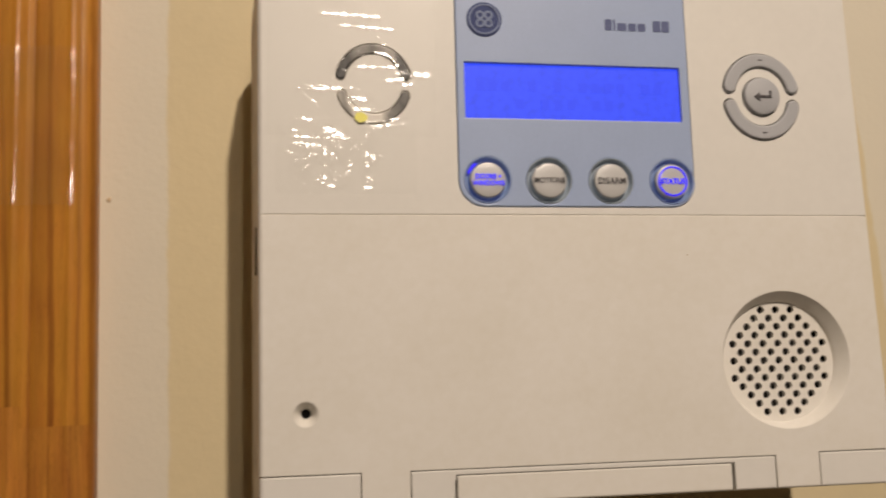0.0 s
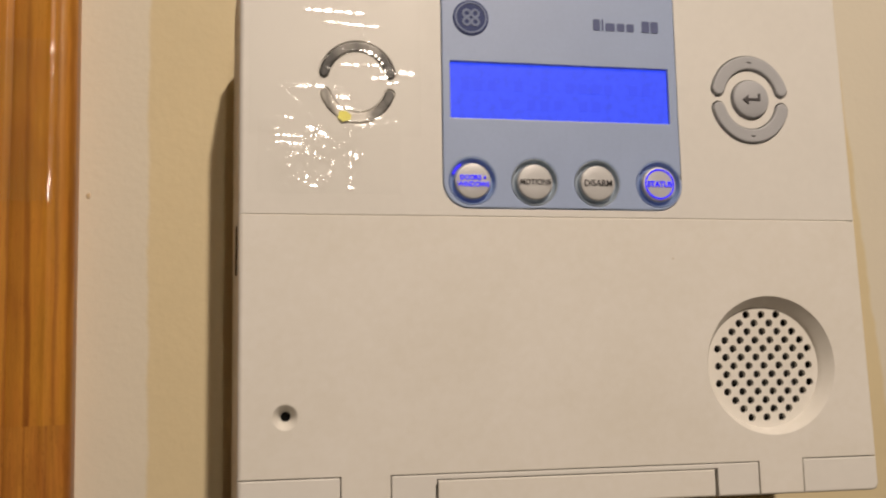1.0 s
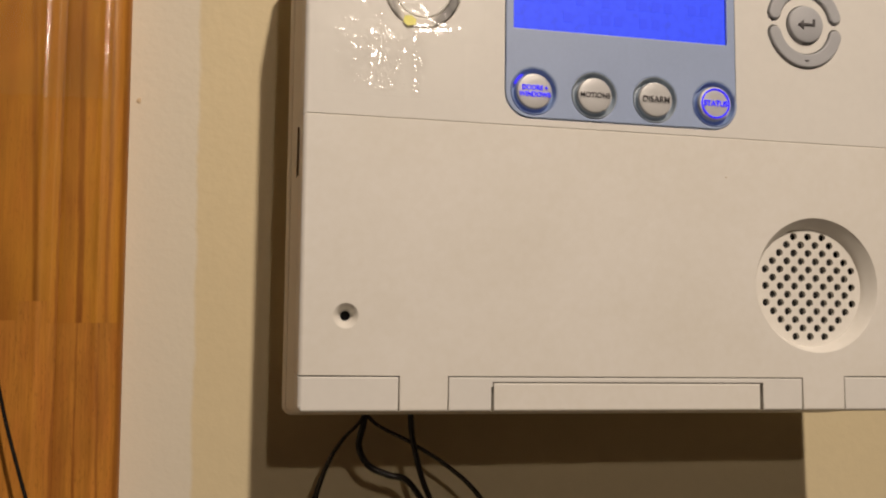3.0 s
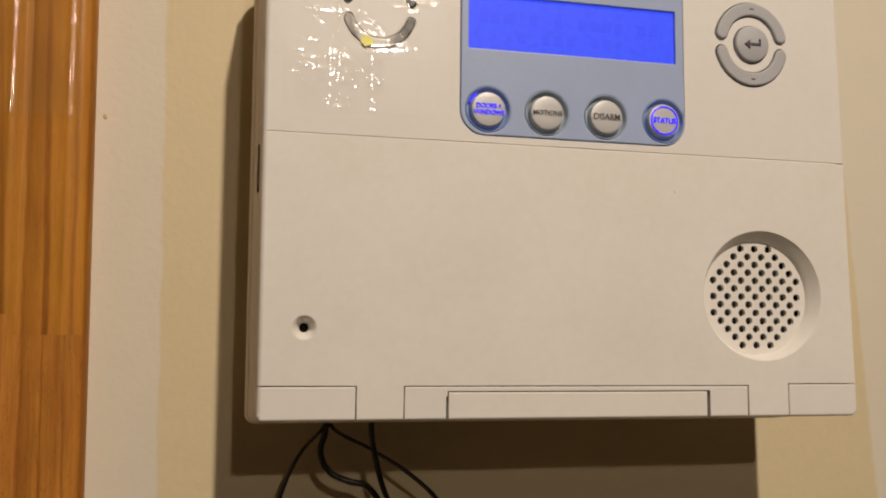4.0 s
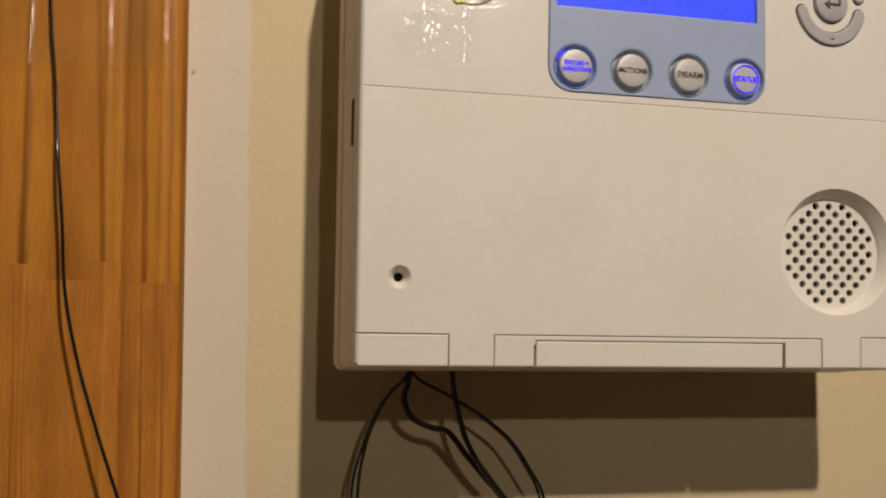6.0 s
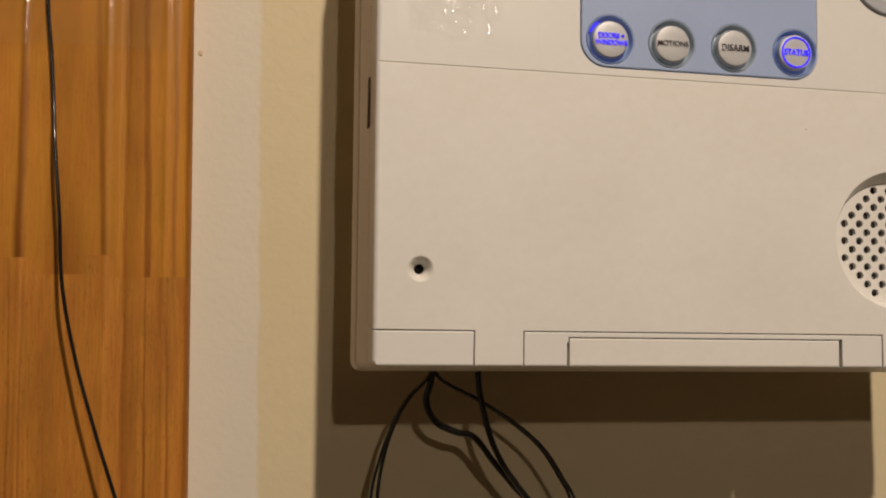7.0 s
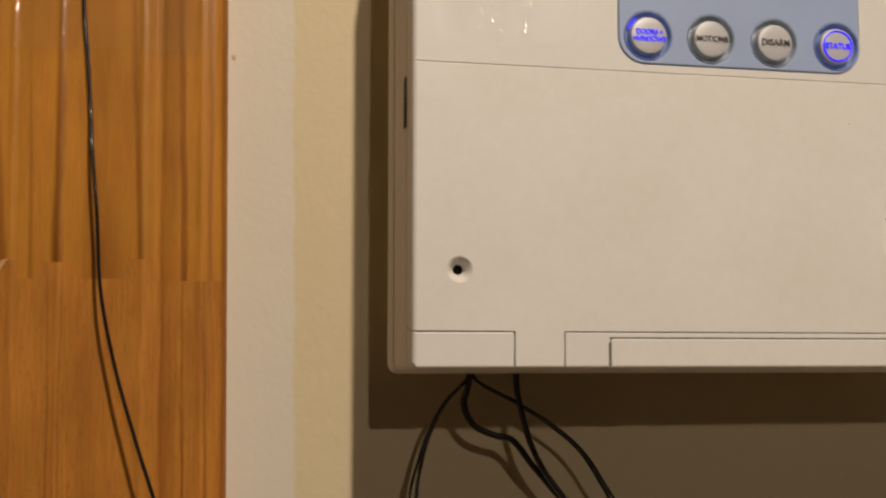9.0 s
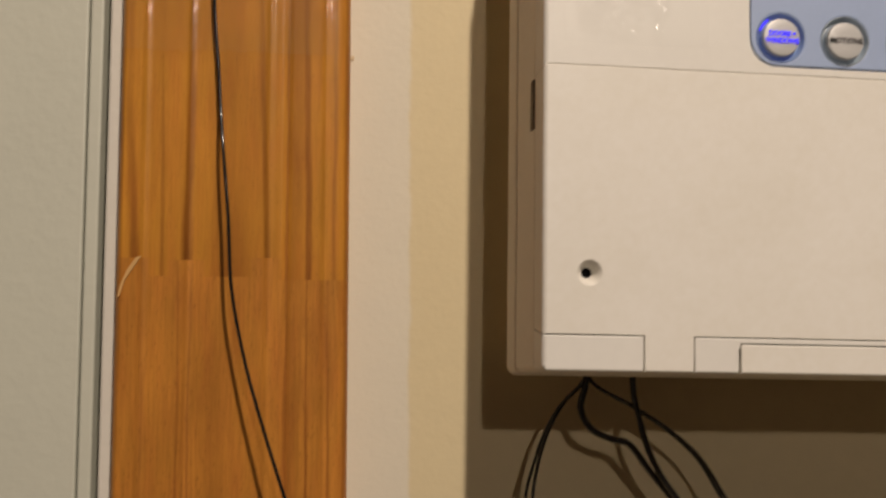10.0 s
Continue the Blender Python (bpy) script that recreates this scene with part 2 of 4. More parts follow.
# pale stops paint the film's haze over both keys
dim_rubber = hazed_key("hazed_upper_key", [(0.0, 0.012), (0.18, 0.02), (0.32, 0.22), (0.5, 0.09), (0.68, 0.34), (0.82, 0.03), (1.0, 0.012)])
hazed_rubber = hazed_key("hazed_lower_key", [(0.0, 0.50), (0.14, 0.24), (0.28, 0.70), (0.62, 0.74), (0.74, 0.20), (0.86, 0.05), (1.0, 0.16)])
ink = material("dark_ink", (0.07, 0.065, 0.07), 0.5, tone=0.2, scale=300)
navy_ink = material("navy_print", (0.13, 0.155, 0.29), 0.7, tone=0.1, scale=300, spec=0.15)
emblem_ink = material("deep_navy_print", (0.07, 0.09, 0.21), 0.7, tone=0.1, scale=300, spec=0.15)
pale_ink = material("pale_blue_print", (0.24, 0.29, 0.44), 0.7, tone=0.05, scale=300, spec=0.15)
blue_text = glowing("lit_blue_lettering", (0.03, 0.012, 1.0), 1.15, (0.01, 0.01, 0.1))
blue_led = glowing("blue_led", (0.05, 0.03, 1.0), 1.1)
screen = glowing("backlit_blue_screen", (0.040, 0.084, 1.0), 0.97, (0.01, 0.01, 0.04), 420)
yellow = material("yellow_sticker", (0.90, 0.86, 0.16), 0.5, tone=0.06, scale=300)
black_pvc = material("black_cable_sheath", (0.009, 0.0085, 0.008), 0.16, tone=0.3, scale=120, bump=0.000008, bump_scale=700, spec=0.7)
door_paint = material("off_white_door_paint", (0.54, 0.55, 0.475), 0.5, tone=0.03, scale=14, bump=0.00015, bump_scale=300)
jamb_paint = material("off_white_jamb_paint", (0.66, 0.63, 0.57), 0.45, tone=0.04, scale=40, bump=0.0001, bump_scale=400)
room_paint = material("room_paint", (0.19, 0.16, 0.125), 0.7, tone=0.05, scale=3)
ceiling_paint = material("ceiling_paint", (0.45, 0.43, 0.40), 0.8, tone=0.03, scale=4)
floor_wood = material("floor_boards", (0.11, 0.07, 0.04), 0.4, tone=0.25, scale=2, stretch=(1, 8, 1))
chip_mat = material("brown_paint_chip", (0.50, 0.40, 0.26), 0.6, tone=0.2, scale=800)


def tape_material(weight, rough, relief, fineness, stuck=None, haze=0.0):
    """Clear film, a little yellowed where it has haze; where it is stuck down flat (attribute 'loose' at 0) its gloss is weaker and satin."""
    m = bpy.data.materials.new("clear_film")
    m.use_nodes = True
    nt = m.node_tree
    nt.nodes.remove(nt.nodes["Principled BSDF"])
    out = nt.nodes["Material Output"]
    clear = nt.nodes.new("ShaderNodeBsdfTransparent")
    clear.inputs[0].default_value = (1, 1, 0.998, 1)
    gloss = nt.nodes.new("ShaderNodeBsdfGlossy")
    gloss.inputs["Roughness"].default_value = rough
    tc = nt.nodes.new("ShaderNodeTexCoord")
    n = nt.nodes.new("ShaderNodeTexNoise")
    n.inputs["Scale"].default_value, n.inputs["Detail"].default_value = fineness, 4
    nt.links.new(tc.outputs["Object"], n.inputs["Vector"])
    b = nt.nodes.new("ShaderNodeBump")
    b.inputs["Strength"].default_value, b.inputs["Distance"].default_value = 1.0, relief
    nt.links.new(n.outputs[0], b.inputs["Height"])
    nt.links.new(b.outputs[0], gloss.inputs["Normal"])
    mix = nt.nodes.new("ShaderNodeMixShader")
    mix.inputs[0].default_value = weight
    nt.links.new(clear.outputs[0], mix.inputs[1])
    if stuck:
        at = nt.nodes.new("ShaderNodeAttribute")
        at.attribute_name = "loose"
        for socket, flat, free in ((mix.inputs[0], stuck[0], weight), (gloss.inputs["Roughness"], stuck[1], rough)):
            r = nt.nodes.new("ShaderNodeMapRange")
            r.inputs[3].default_value, r.inputs[4].default_value = flat, free
            nt.links.new(at.outputs["Fac"], r.inputs[0])
            nt.links.new(r.outputs[0], socket)
    nt.links.new(gloss.outputs[0], mix.inputs[2])
    cloudy = nt.nodes.new("ShaderNodeMixShader")
    cloudy.inputs[0].default_value = haze
    glue = nt.nodes.new("ShaderNodeBsdfDiffuse")
    glue.inputs[0].default_value = (0.90, 0.70, 0.38, 1)
    nt.links.new(mix.outputs[0], cloudy.inputs[1])
    nt.links.new(glue.outputs[0], cloudy.inputs[2])
    nt.links.new(cloudy.outputs[0], out.inputs[0])
    return m


tape_mat = tape_material(0.044, 0.13, 0.000014, 1300, (0.020, 0.40))


# ---- mesh helpers ----
def mesh_object(name, verts, faces, mat, parent=None, label="", smooth=False):
    me = bpy.data.meshes.new(name)
    me.from_pydata([tuple(v) for v in verts], [], faces)
    me.validate()
    me.update()
    me.materials.append(mat)
    for f in me.polygons:
        f.use_smooth = smooth
    ob = new(name, me)
    ob.parent = parent
    return tagged(ob, label)


def part(name, bm, mat, parent=None, label="", smooth=False):
    bmesh.ops.recalc_face_normals(bm, faces=bm.faces[:])
    me = bpy.data.meshes.new(name)
    bm.to_mesh(me)
    bm.free()
    me.materials.append(mat)
    for f in me.polygons:
        f.use_smooth = smooth
    ob = new(name, me)
    ob.parent = parent
    return tagged(ob, label)


def box(name, x0, x1, y0, y1, z0, z1, mat, parent=None, label="", bevel=0.0):
    bm = bmesh.new()
    bmesh.ops.create_cube(bm, size=1)
    for v in bm.verts:
        v.co = Vector((x0 + (v.co.x + .5) * (x1 - x0), y0 + (v.co.y + .5) * (y1 - y0), z0 + (v.co.z + .5) * (z1 - z0)))
    if bevel:
        bmesh.ops.bevel(bm, geom=bm.edges[:], offset=bevel, segments=2, affect="EDGES", profile=0.5)
    return part(name, bm, mat, parent, label)


def rect(x0, x1, z0, z1, radii=(0, 0, 0, 0), steps=6):
    """A rounded rectangle, counter-clockwise from the lower left; radii: lower left, lower right, upper right, upper left."""
    pts = []
    for (cx, cz, sx, sz, a0), r in zip(((x0, z0, 1, 1, 180), (x1, z0, -1, 1, 270), (x1, z1, -1, -1, 0), (x0, z1, 1, -1, 90)), radii):
        if r <= 0:
            pts.append((cx, cz))
            continue
        for i in range(steps + 1):
            a = radians(a0 + 90 * i / steps)
            pts.append((cx + sx * r + r * math.cos(a), cz + sz * r + r * math.sin(a)))
    return pts


def circle(cx, cz, r, n=40):
    return [(cx + r * math.cos(2 * math.pi * i / n), cz + r * math.sin(2 * math.pi * i / n)) for i in range(n)]


def arc_key(cx, cz, r0, r1, a0, a1, n=22, squeeze=0.93):
    """A bent bar between two radii with rounded ends, a little narrower than high."""
    mid, half = (r0 + r1) / 2, (r1 - r0) / 2
    pts = [(cx + r1 * math.cos(a), cz + r1 * math.sin(a)) for a in np.linspace(radians(a0), radians(a1), n)]
    e = radians(a1)
    pts += [(cx + mid * math.cos(e) + half * math.cos(e + b), cz + mid * math.sin(e) + half * math.sin(e + b)) for b in np.linspace(0.3, math.pi - 0.3, 5)]
    pts += [(cx + r0 * math.cos(a), cz + r0 * math.sin(a)) for a in np.linspace(radians(a1), radians(a0), n)]
    s = radians(a0)
    pts += [(cx + mid * math.cos(s) + half * math.cos(s + b), cz + mid * math.sin(s) + half * math.sin(s + b)) for b in np.linspace(math.pi + 0.3, 2 * math.pi - 0.3, 5)]
    return [(cx + (x - cx) * squeeze, z) for x, z in pts]


def plate(name, outlines, y_front, thick, bevel, mat, parent=None, label="", resolution=2):
    """A flat piece with holes: the first outline is its rim, the rest are openings. It faces -y."""
    cu = bpy.data.curves.new(name, "CURVE")
    cu.dimensions, cu.fill_mode = "2D", "BOTH"
    k = 100.0
    cu.extrude, cu.bevel_depth, cu.bevel_resolution, cu.offset = (thick / 2 - bevel) * k, bevel * k, resolution, -bevel * k
    for pts in outlines:
        sp = cu.splines.new("POLY")
        sp.points.add(len(pts) - 1)
        for q, (x, z) in zip(sp.points, pts):
            q.co = (x * k, (z - Z0) * k, 0, 1)
        sp.use_cyclic_u = True
    tmp = new("tmp", cu)
    bpy.context.view_layer.update()
    me = bpy.data.meshes.new_from_object(tmp.evaluated_get(bpy.context.evaluated_depsgraph_get()))
    bpy.data.objects.remove(tmp)
    bpy.data.curves.remove(cu)
    me.name = name
    yc = y_front + thick / 2
    bm = bmesh.new()
    bm.from_mesh(me)
    bmesh.ops.remove_doubles(bm, verts=bm.verts[:], dist=1e-4)
    bm.to_mesh(me)
    bm.free()
    for v in me.vertices:
        x, y, z = v.co / k
        v.co = (x, yc - z, y + Z0)
    for f in me.polygons:
        f.use_smooth = False
    me.materials.clear()
    me.materials.append(mat)
    ob = new(name, me)
    ob.parent = parent
    return tagged(ob, label)


def side_lean(z):
    """The panel's left flank stands a little out of plumb."""
    return XL + (1.49 - z) * 0.0094


def flare(ob, lip, y0=FRONT):
    """Draught of the moulding: the outer edges are rounded, the flanks widen towards the wall and lean a little."""
    for v in ob.data.vertices:
        dy = v.co.y - y0
        for cx, way in ((XL + CORNER, -1), (XR - CORNER, 1)):
            out = Vector(((v.co.x - cx) * way, Z0 + CORNER - v.co.z))
            if min(out) > 1e-5 and dy < lip * 1.04 and CORNER - out.length < lip * 1.04:
                out *= 1 - (CORNER - out.length) * (0.0010 / lip - 1) / out.length
                v.co.x, v.co.z, v.co.y = cx + out.x * way, Z0 + CORNER - out.y, y0 + dy * 0.0010 / lip
                dy = 1.0
        for axis, edge, way, r in ((0, XL, 1, 0.0013), (0, XR, -1, 0.0007), (2, Z0, 1, 0.0007)):
            d = (v.co[axis] - edge) * way
            if d < lip * 1.04 and dy < lip * 1.04:
                v.co[axis] = edge + way * max(d, 0) * r / lip
                v.co.y = y0 + dy * r / lip
        d = v.co.y - FRONT
        if v.co.x < XL + 0.0015:
            if abs(v.co.z - SEAM) < 0.0006:
                v.co.z -= d * 0.33
            if abs(v.co.z - H) < 0.0008:
                v.co.z += d * 0.16
            v.co.x += side_lean(v.co.z) - XL - d * 0.128
        if v.co.x > 0.0895:
            v.co.x -= d * 0.05
        if v.co.z < Z0 + 0.0010:
            v.co.z -= d * 0.12
        if v.co.x > 0.086:
            v.co.x -= (v.co.z - Z0) * 0.022
    return ob


def loft(name, rings, mat, parent=None, label="", smooth=False):
    """Rings of (y, outline), front to back, joined and closed at both ends."""
    verts, faces, n = [], [], len(rings[0][1])
    for y, pts in rings:
        verts += [(x, y, z) for x, z in pts]
    for k in range(len(rings) - 1):
        for i in range(n):
            j = (i + 1) % n
            faces.append((k * n + i, k * n + j, (k + 1) * n + j, (k + 1) * n + i))
    faces.append(tuple(reversed(range(n))))
    faces.append(tuple(range((len(rings) - 1) * n, len(rings) * n)))
    bm = bmesh.new()
    vs = [bm.verts.new(v) for v in verts]
    for f in faces:
        bm.faces.new([vs[i] for i in f])
    return part(name, bm, mat, parent, label, smooth)


def turned(name, profile, cx, cz, mat, parent=None, label="", n=48, closed=True):
    """A body turned about an axis along y: profile of (radius, y)."""
    bm = bmesh.new()
    rows = []
    for r, y in profile:
        rows.append([bm.verts.new((cx + r * math.cos(2 * math.pi * i / n), y, cz + r * math.sin(2 * math.pi * i / n))) for i in range(n)])
    for a, b in zip(rows, rows[1:]):
        for i in range(n):
            j = (i + 1) % n
            bm.faces.new((a[i], a[j], b[j], b[i]))
    if closed:
        bm.faces.new(rows[-1])
    ob = part(name, bm, mat, parent, label, True)
    ob.data.set_sharp_from_angle(angle=radians(24))
    return ob


def lettering(name, body, cx, cz, width, y, mat, parent, weight=0.0):
    cu = bpy.data.curves.new(name, "FONT")
    cu.body, cu.align_x, cu.align_y, cu.size, cu.extrude, cu.offset = body, "CENTER", "CENTER", 1.0, 0.02, weight
    cu.space_line = 1.0
    tmp = new("tmp", cu)
    bpy.context.view_layer.update()
    me = bpy.data.meshes.new_from_object(tmp.evaluated_get(bpy.context.evaluated_depsgraph_get()))
    bpy.data.objects.remove(tmp)
    bpy.data.curves.remove(cu)
    xs, ys = [v.co.x for v in me.vertices], [v.co.y for v in me.vertices]
    s = width / (max(xs) - min(xs))
    mx, my = (max(xs) + min(xs)) / 2, (max(ys) + min(ys)) / 2
    for v in me.vertices:
        a, b, c = v.co
        v.co = (cx + (a - mx) * s, y - c * 0.004, cz + (b - my) * s * 1.08)
    me.materials.clear()
    me.materials.append(mat)
    ob = new(name, me)
    ob.parent = parent
    return ob


def spline(points, per=10):
    p = [Vector(q) for q in points]
    p = [p[0] * 2 - p[1]] + p + [p[-1] * 2 - p[-2]]
    out = []
    for i in range(1, len(p) - 2):
        for k in range(per):
            t = k / per
            out.append(0.5 * (2 * p[i] + (p[i + 1] - p[i - 1]) * t + (2 * p[i - 1] - 5 * p[i] + 4 * p[i + 1] - p[i + 2]) * t * t
                              + (3 * p[i] - p[i - 1] - 3 * p[i + 1] + p[i + 2]) * t ** 3))
    return out + [p[-2]]


def tube(name, points, radius, mat, label, category, group="", parent=None, sides=10):
    line = spline(points)
    bm = bmesh.new()
    rows, side = [], Vector((0, -1, 0))
    for i, c in enumerate(line):
        d = (line[min(i + 1, len(line) - 1)] - line[max(i - 1, 0)]).normalized()
        u = (side - d * side.dot(d)).normalized()
        w = d.cross(u)
        rows.append([bm.verts.new(c + radius * (u * math.cos(2 * math.pi * k / sides) + w * math.sin(2 * math.pi * k / sides))) for k in range(sides)])
    for a, b in zip(rows, rows[1:]):
        for k in range(sides):
            j = (k + 1) % sides
            bm.faces.new((a[k], a[j], b[j], b[k]))
    bm.faces.new(rows[0])
    bm.faces.new(rows[-1])
    return tagged(part(name, bm, mat, parent, label, True), label, category, group)


def thing(name, label, category, place, group=""):
    ob = new(name)
    ob.empty_display_size = 0.02
    ob.location = (0, 0, 0)
    return tagged(ob, label, category, group)


def setting(ob, label=""):
    return tagged(ob, label, kind="structure")


# ---- the room that closes the place ----
north = setting(box("wall_north", -0.2185, 3.0, WALL, WALL + 0.11, 0, 2.55, paint), "cream painted wall with a paler coat round the edge")
setting(box("wall_north_lintel", -1.01, -0.2185, WALL, WALL + 0.11, 2.06, 2.55, room_paint), "plain wall over the door")
setting(box("wall_north_far", -1.6, -1.01, WALL, WALL + 0.11, 0, 2.55, room_paint), "plain wall past the door")
setting(box("wall_south", -1.6, 3.0, -5.1, -5.0, 0, 2.55, room_paint), "plain cream wall")
setting(box("wall_west", -1.7, -1.6, -5.0, WALL + 0.11, 0, 2.55, room_paint), "plain cream wall")
setting(box("wall_east", 3.0, 3.1, -5.0, WALL + 0.11, 0, 2.55, room_paint), "plain cream wall")
setting(box("floor", -1.7, 3.1, -5.1, WALL + 0.11, -0.1, 0, floor_wood), "brown wooden floor")
setting(box("ceiling", -1.7, 3.1, -5.1, WALL + 0.11, 2.55, 2.65, ceiling_paint), "plain white ceiling")
bm = bmesh.new()
bmesh.ops.create_icosphere(bm, subdivisions=2, radius=1)
for v in bm.verts:
    q = noise.noise(v.co * 1.7) * 0.35 + 1
    v.co = Vector((-0.1467 + v.co.x * 0.0008 * q, WALL + v.co.y * 0.00012, 1.4948 + v.co.z * 0.00095 * q))
part("paint_chip", bm, chip_mat, north, "brown chip in the paint", True)

LEAN = Matrix.Translation((-0.18, 0, 1.437)) @ pose(0, 0, 0, 0, 1.25, 0).inverted() @ Matrix.Translation((0.18, 0, -1.437))   # the house is a touch out of true with the panel

# ---- door and jamb ----
door = setting(thing("door_1", "closed off-white painted door beside the casing", "", (0, 0, 0)))
box("door_leaf", -0.985, -0.2241, 0.0075, 0.045, 0.008, 2.04, door_paint, door, bevel=0.0006)
box("door_edge_strip", -0.2233, -0.2195, 0.0068, 0.045, 0.008, 2.04, door_paint, door, "raised edge strip of the door", bevel=0.0006)
jamb = setting(box("door_jamb", -0.2171, -0.2127, 0.0050, WALL + 0.10, 0, 2.06, jamb_paint, bevel=0.0008), "off-white painted door jamb")
# added dark box that paints the shade in the gap beside the door
door_gap = setting(box("door_gap_shade", -0.2255, -0.2171, 0.046, WALL + 0.10, 0, 2.06, slot_dark), "added dark backing, painted shade of the gap beside the door")


# ---- pine casing, two lengths joined by square fingers ----
def casing_profile():
    """(x, y) across the casing, from its door side to its wall side."""
    rows = [(-0.2128, 0.012), (-0.2128, 0.0035), (-0.2124, 0.0016), (-0.2115, 0.0003)]
    beads = (-0.2045, -0.1918, -0.1691, -0.1527)
    x = -0.2105
    while x < -0.1505:
        y = -0.0006
        for b in beads:
            y -= 0.00033 * math.exp(-((x - b) / 0.0009) ** 2)
        y += 0.0006 * math.exp(-((x + 0.1640) / 0.0009) ** 2)
        if x > -0.1640:
            y += 0.0004
        rows.append((x, y))
        x += 0.0003
    for a in (10, 30, 50, 70, 95):
        rows.append((-0.1500 + 0.0042 * math.sin(radians(a)), 0.0041 - 0.0042 * math.cos(radians(a))))
    rows += [(-0.1470, 0.010), (-0.1488, WALL + 0.002)]
    return rows


def casing_piece(name, upper, mat, parent):
    """One length of the casing; its end steps up and down with the fingers."""
    prof = casing_profile()
    cuts = [-0.2030, -0.1972, -0.1872, -0.1740, -0.1662, -0.1450]
    bm = bmesh.new()
    prev = None
    for x, y in prof:
        k = sum(x > c for c in cuts)
        zj = (1.4285 if k % 2 == 0 else 1.4228) + 0.0006 * math.sin(k * 2.3)
        a, b = (zj, 2.12) if upper else (0.0, zj)
        now = (bm.verts.new((x, y, a)), bm.verts.new((x, y, b)), k)
        if prev:
            if prev[2] == k:
                bm.faces.new((prev[0], now[0], now[1], prev[1]))
            else:
                pz = prev[0].co.z if upper else prev[1].co.z
                s0 = bm.verts.new((x, y, pz if upper else 0.0))
                s1 = bm.verts.new((x, y, 2.12 if upper else pz))
                bm.faces.new((prev[0], s0, s1, prev[1]))
        prev = now
    me = part(name, bm, mat, parent, smooth=True)
    return me


casing = tagged(thing("door_casing", "glossy varnished pine door casing with finger joint", "casing", (0, 0, 0)), kind="structure")
casing_piece("upper_length", True, upper_pine, casing)
casing_piece("lower_length", False, lower_pine, casing)

scrape_mat = material("scraped_pale_wood", (0.56, 0.33, 0.12), 0.6, tone=0.15, scale=200)
plate("scrape", [[(-0.2064, 1.4286), (-0.2048, 1.4290), (-0.2066, 1.4262), (-0.2092, 1.4222), (-0.2106, 1.4176), (-0.2112, 1.4170), (-0.2106, 1.4205), (-0.2088, 1.4250)]], -0.0010, 0.0008, 0.00005, scrape_mat, casing, "pale scrape in the varnish", 1)
for ob in (door, jamb, door_gap, casing):
    ob.matrix_basis = LEAN

# ---- clear tape wound over the casing ----
def casing_tape(z0, z1):
    prof = [q for q in casing_profile() if q[0] < -0.1508 and q[1] < 0.003]
    verts, faces, rows = [], [], 60
    for j in range(rows + 1):
        for x, y in prof:
            z = z0 + (z1 - z0) * j / rows
            lift = 0.00005 * noise.noise(Vector((x * 260, z * 240, 5.0))) + 0.00005 * noise.noise(Vector((x * 90, z * 500, 9.0)))
            jag = 0.0005 * noise.noise(Vector((x * 320, 3.0, z))) if j in (0, rows) else 0
            peel = 0.0013 * max(0.0, 1 - (z - z0) / 0.024) ** 2
            over = -0.0006 + 0.08 * (x + 0.1665) if abs(x + 0.1640) < 0.0025 else y   # it bridges the groove
            verts.append((x, over - 0.00035 - lift - peel, z + jag))
    n = len(prof)
    for j in range(rows):
        for i in range(n - 1):
            a = j * n + i
            faces.append((a, a + 1, a + n + 1, a + n))
    ob = mesh_object("clear_tape", verts, faces, casing_film, None, "clear packing tape stuck flat over the pine casing", True)
    ob.matrix_basis = LEAN
    return tagged(ob, category="tape")


casing_film = tape_material(0.042, 0.10, 0.00002, 700, haze=0.02)
casing_tape(1.4890, 1.5400)

# ---- wire on the casing ----
tube("hanging_wire", [(-0.1915, -0.0028, 1.70), (-0.1892, -0.0030, 1.56), (-0.1870, -0.0030, 1.507), (-0.1850, -0.0030, 1.486), (-0.1836, -0.0038, 1.472), (-0.1818, -0.0072, 1.459), (-0.1794, -0.0090, 1.440),
     (-0.1775, -0.0098, 1.4195), (-0.1730, -0.0106, 1.3995), (-0.1669, -0.0126, 1.381), (-0.1605, -0.0145, 1.3635), (-0.148, -0.015, 1.328), (-0.123, -0.010, 1.27), (-0.09, 0.002, 1.20), (-0.06, 0.012, 1.05), (-0.05, 0.0162, 0.7)],
     0.00052, black_pvc, "thin glossy black wire hanging over the pine casing", "wire")

# ---- alarm panel ----
panel = thing("alarm_panel", "aged white wall alarm panel with blue backlit screen", "alarm panel", (0, 0, Z0))


def body_ring(grow, z_low, z_high, r):
    pts = rect(XL - grow, 0.0932 - abs(grow), Z0 - z_low, ZTOP + z_high, (min(r, 0.006) * 0.5, min(r, 0.006), min(r, 0.006) * 0.6, r))
    return [(x - 0.022 * (z - Z0) if x > 0.08 else x + side_lean(z) - XL if x < -0.08 else x, z) for x, z in pts]


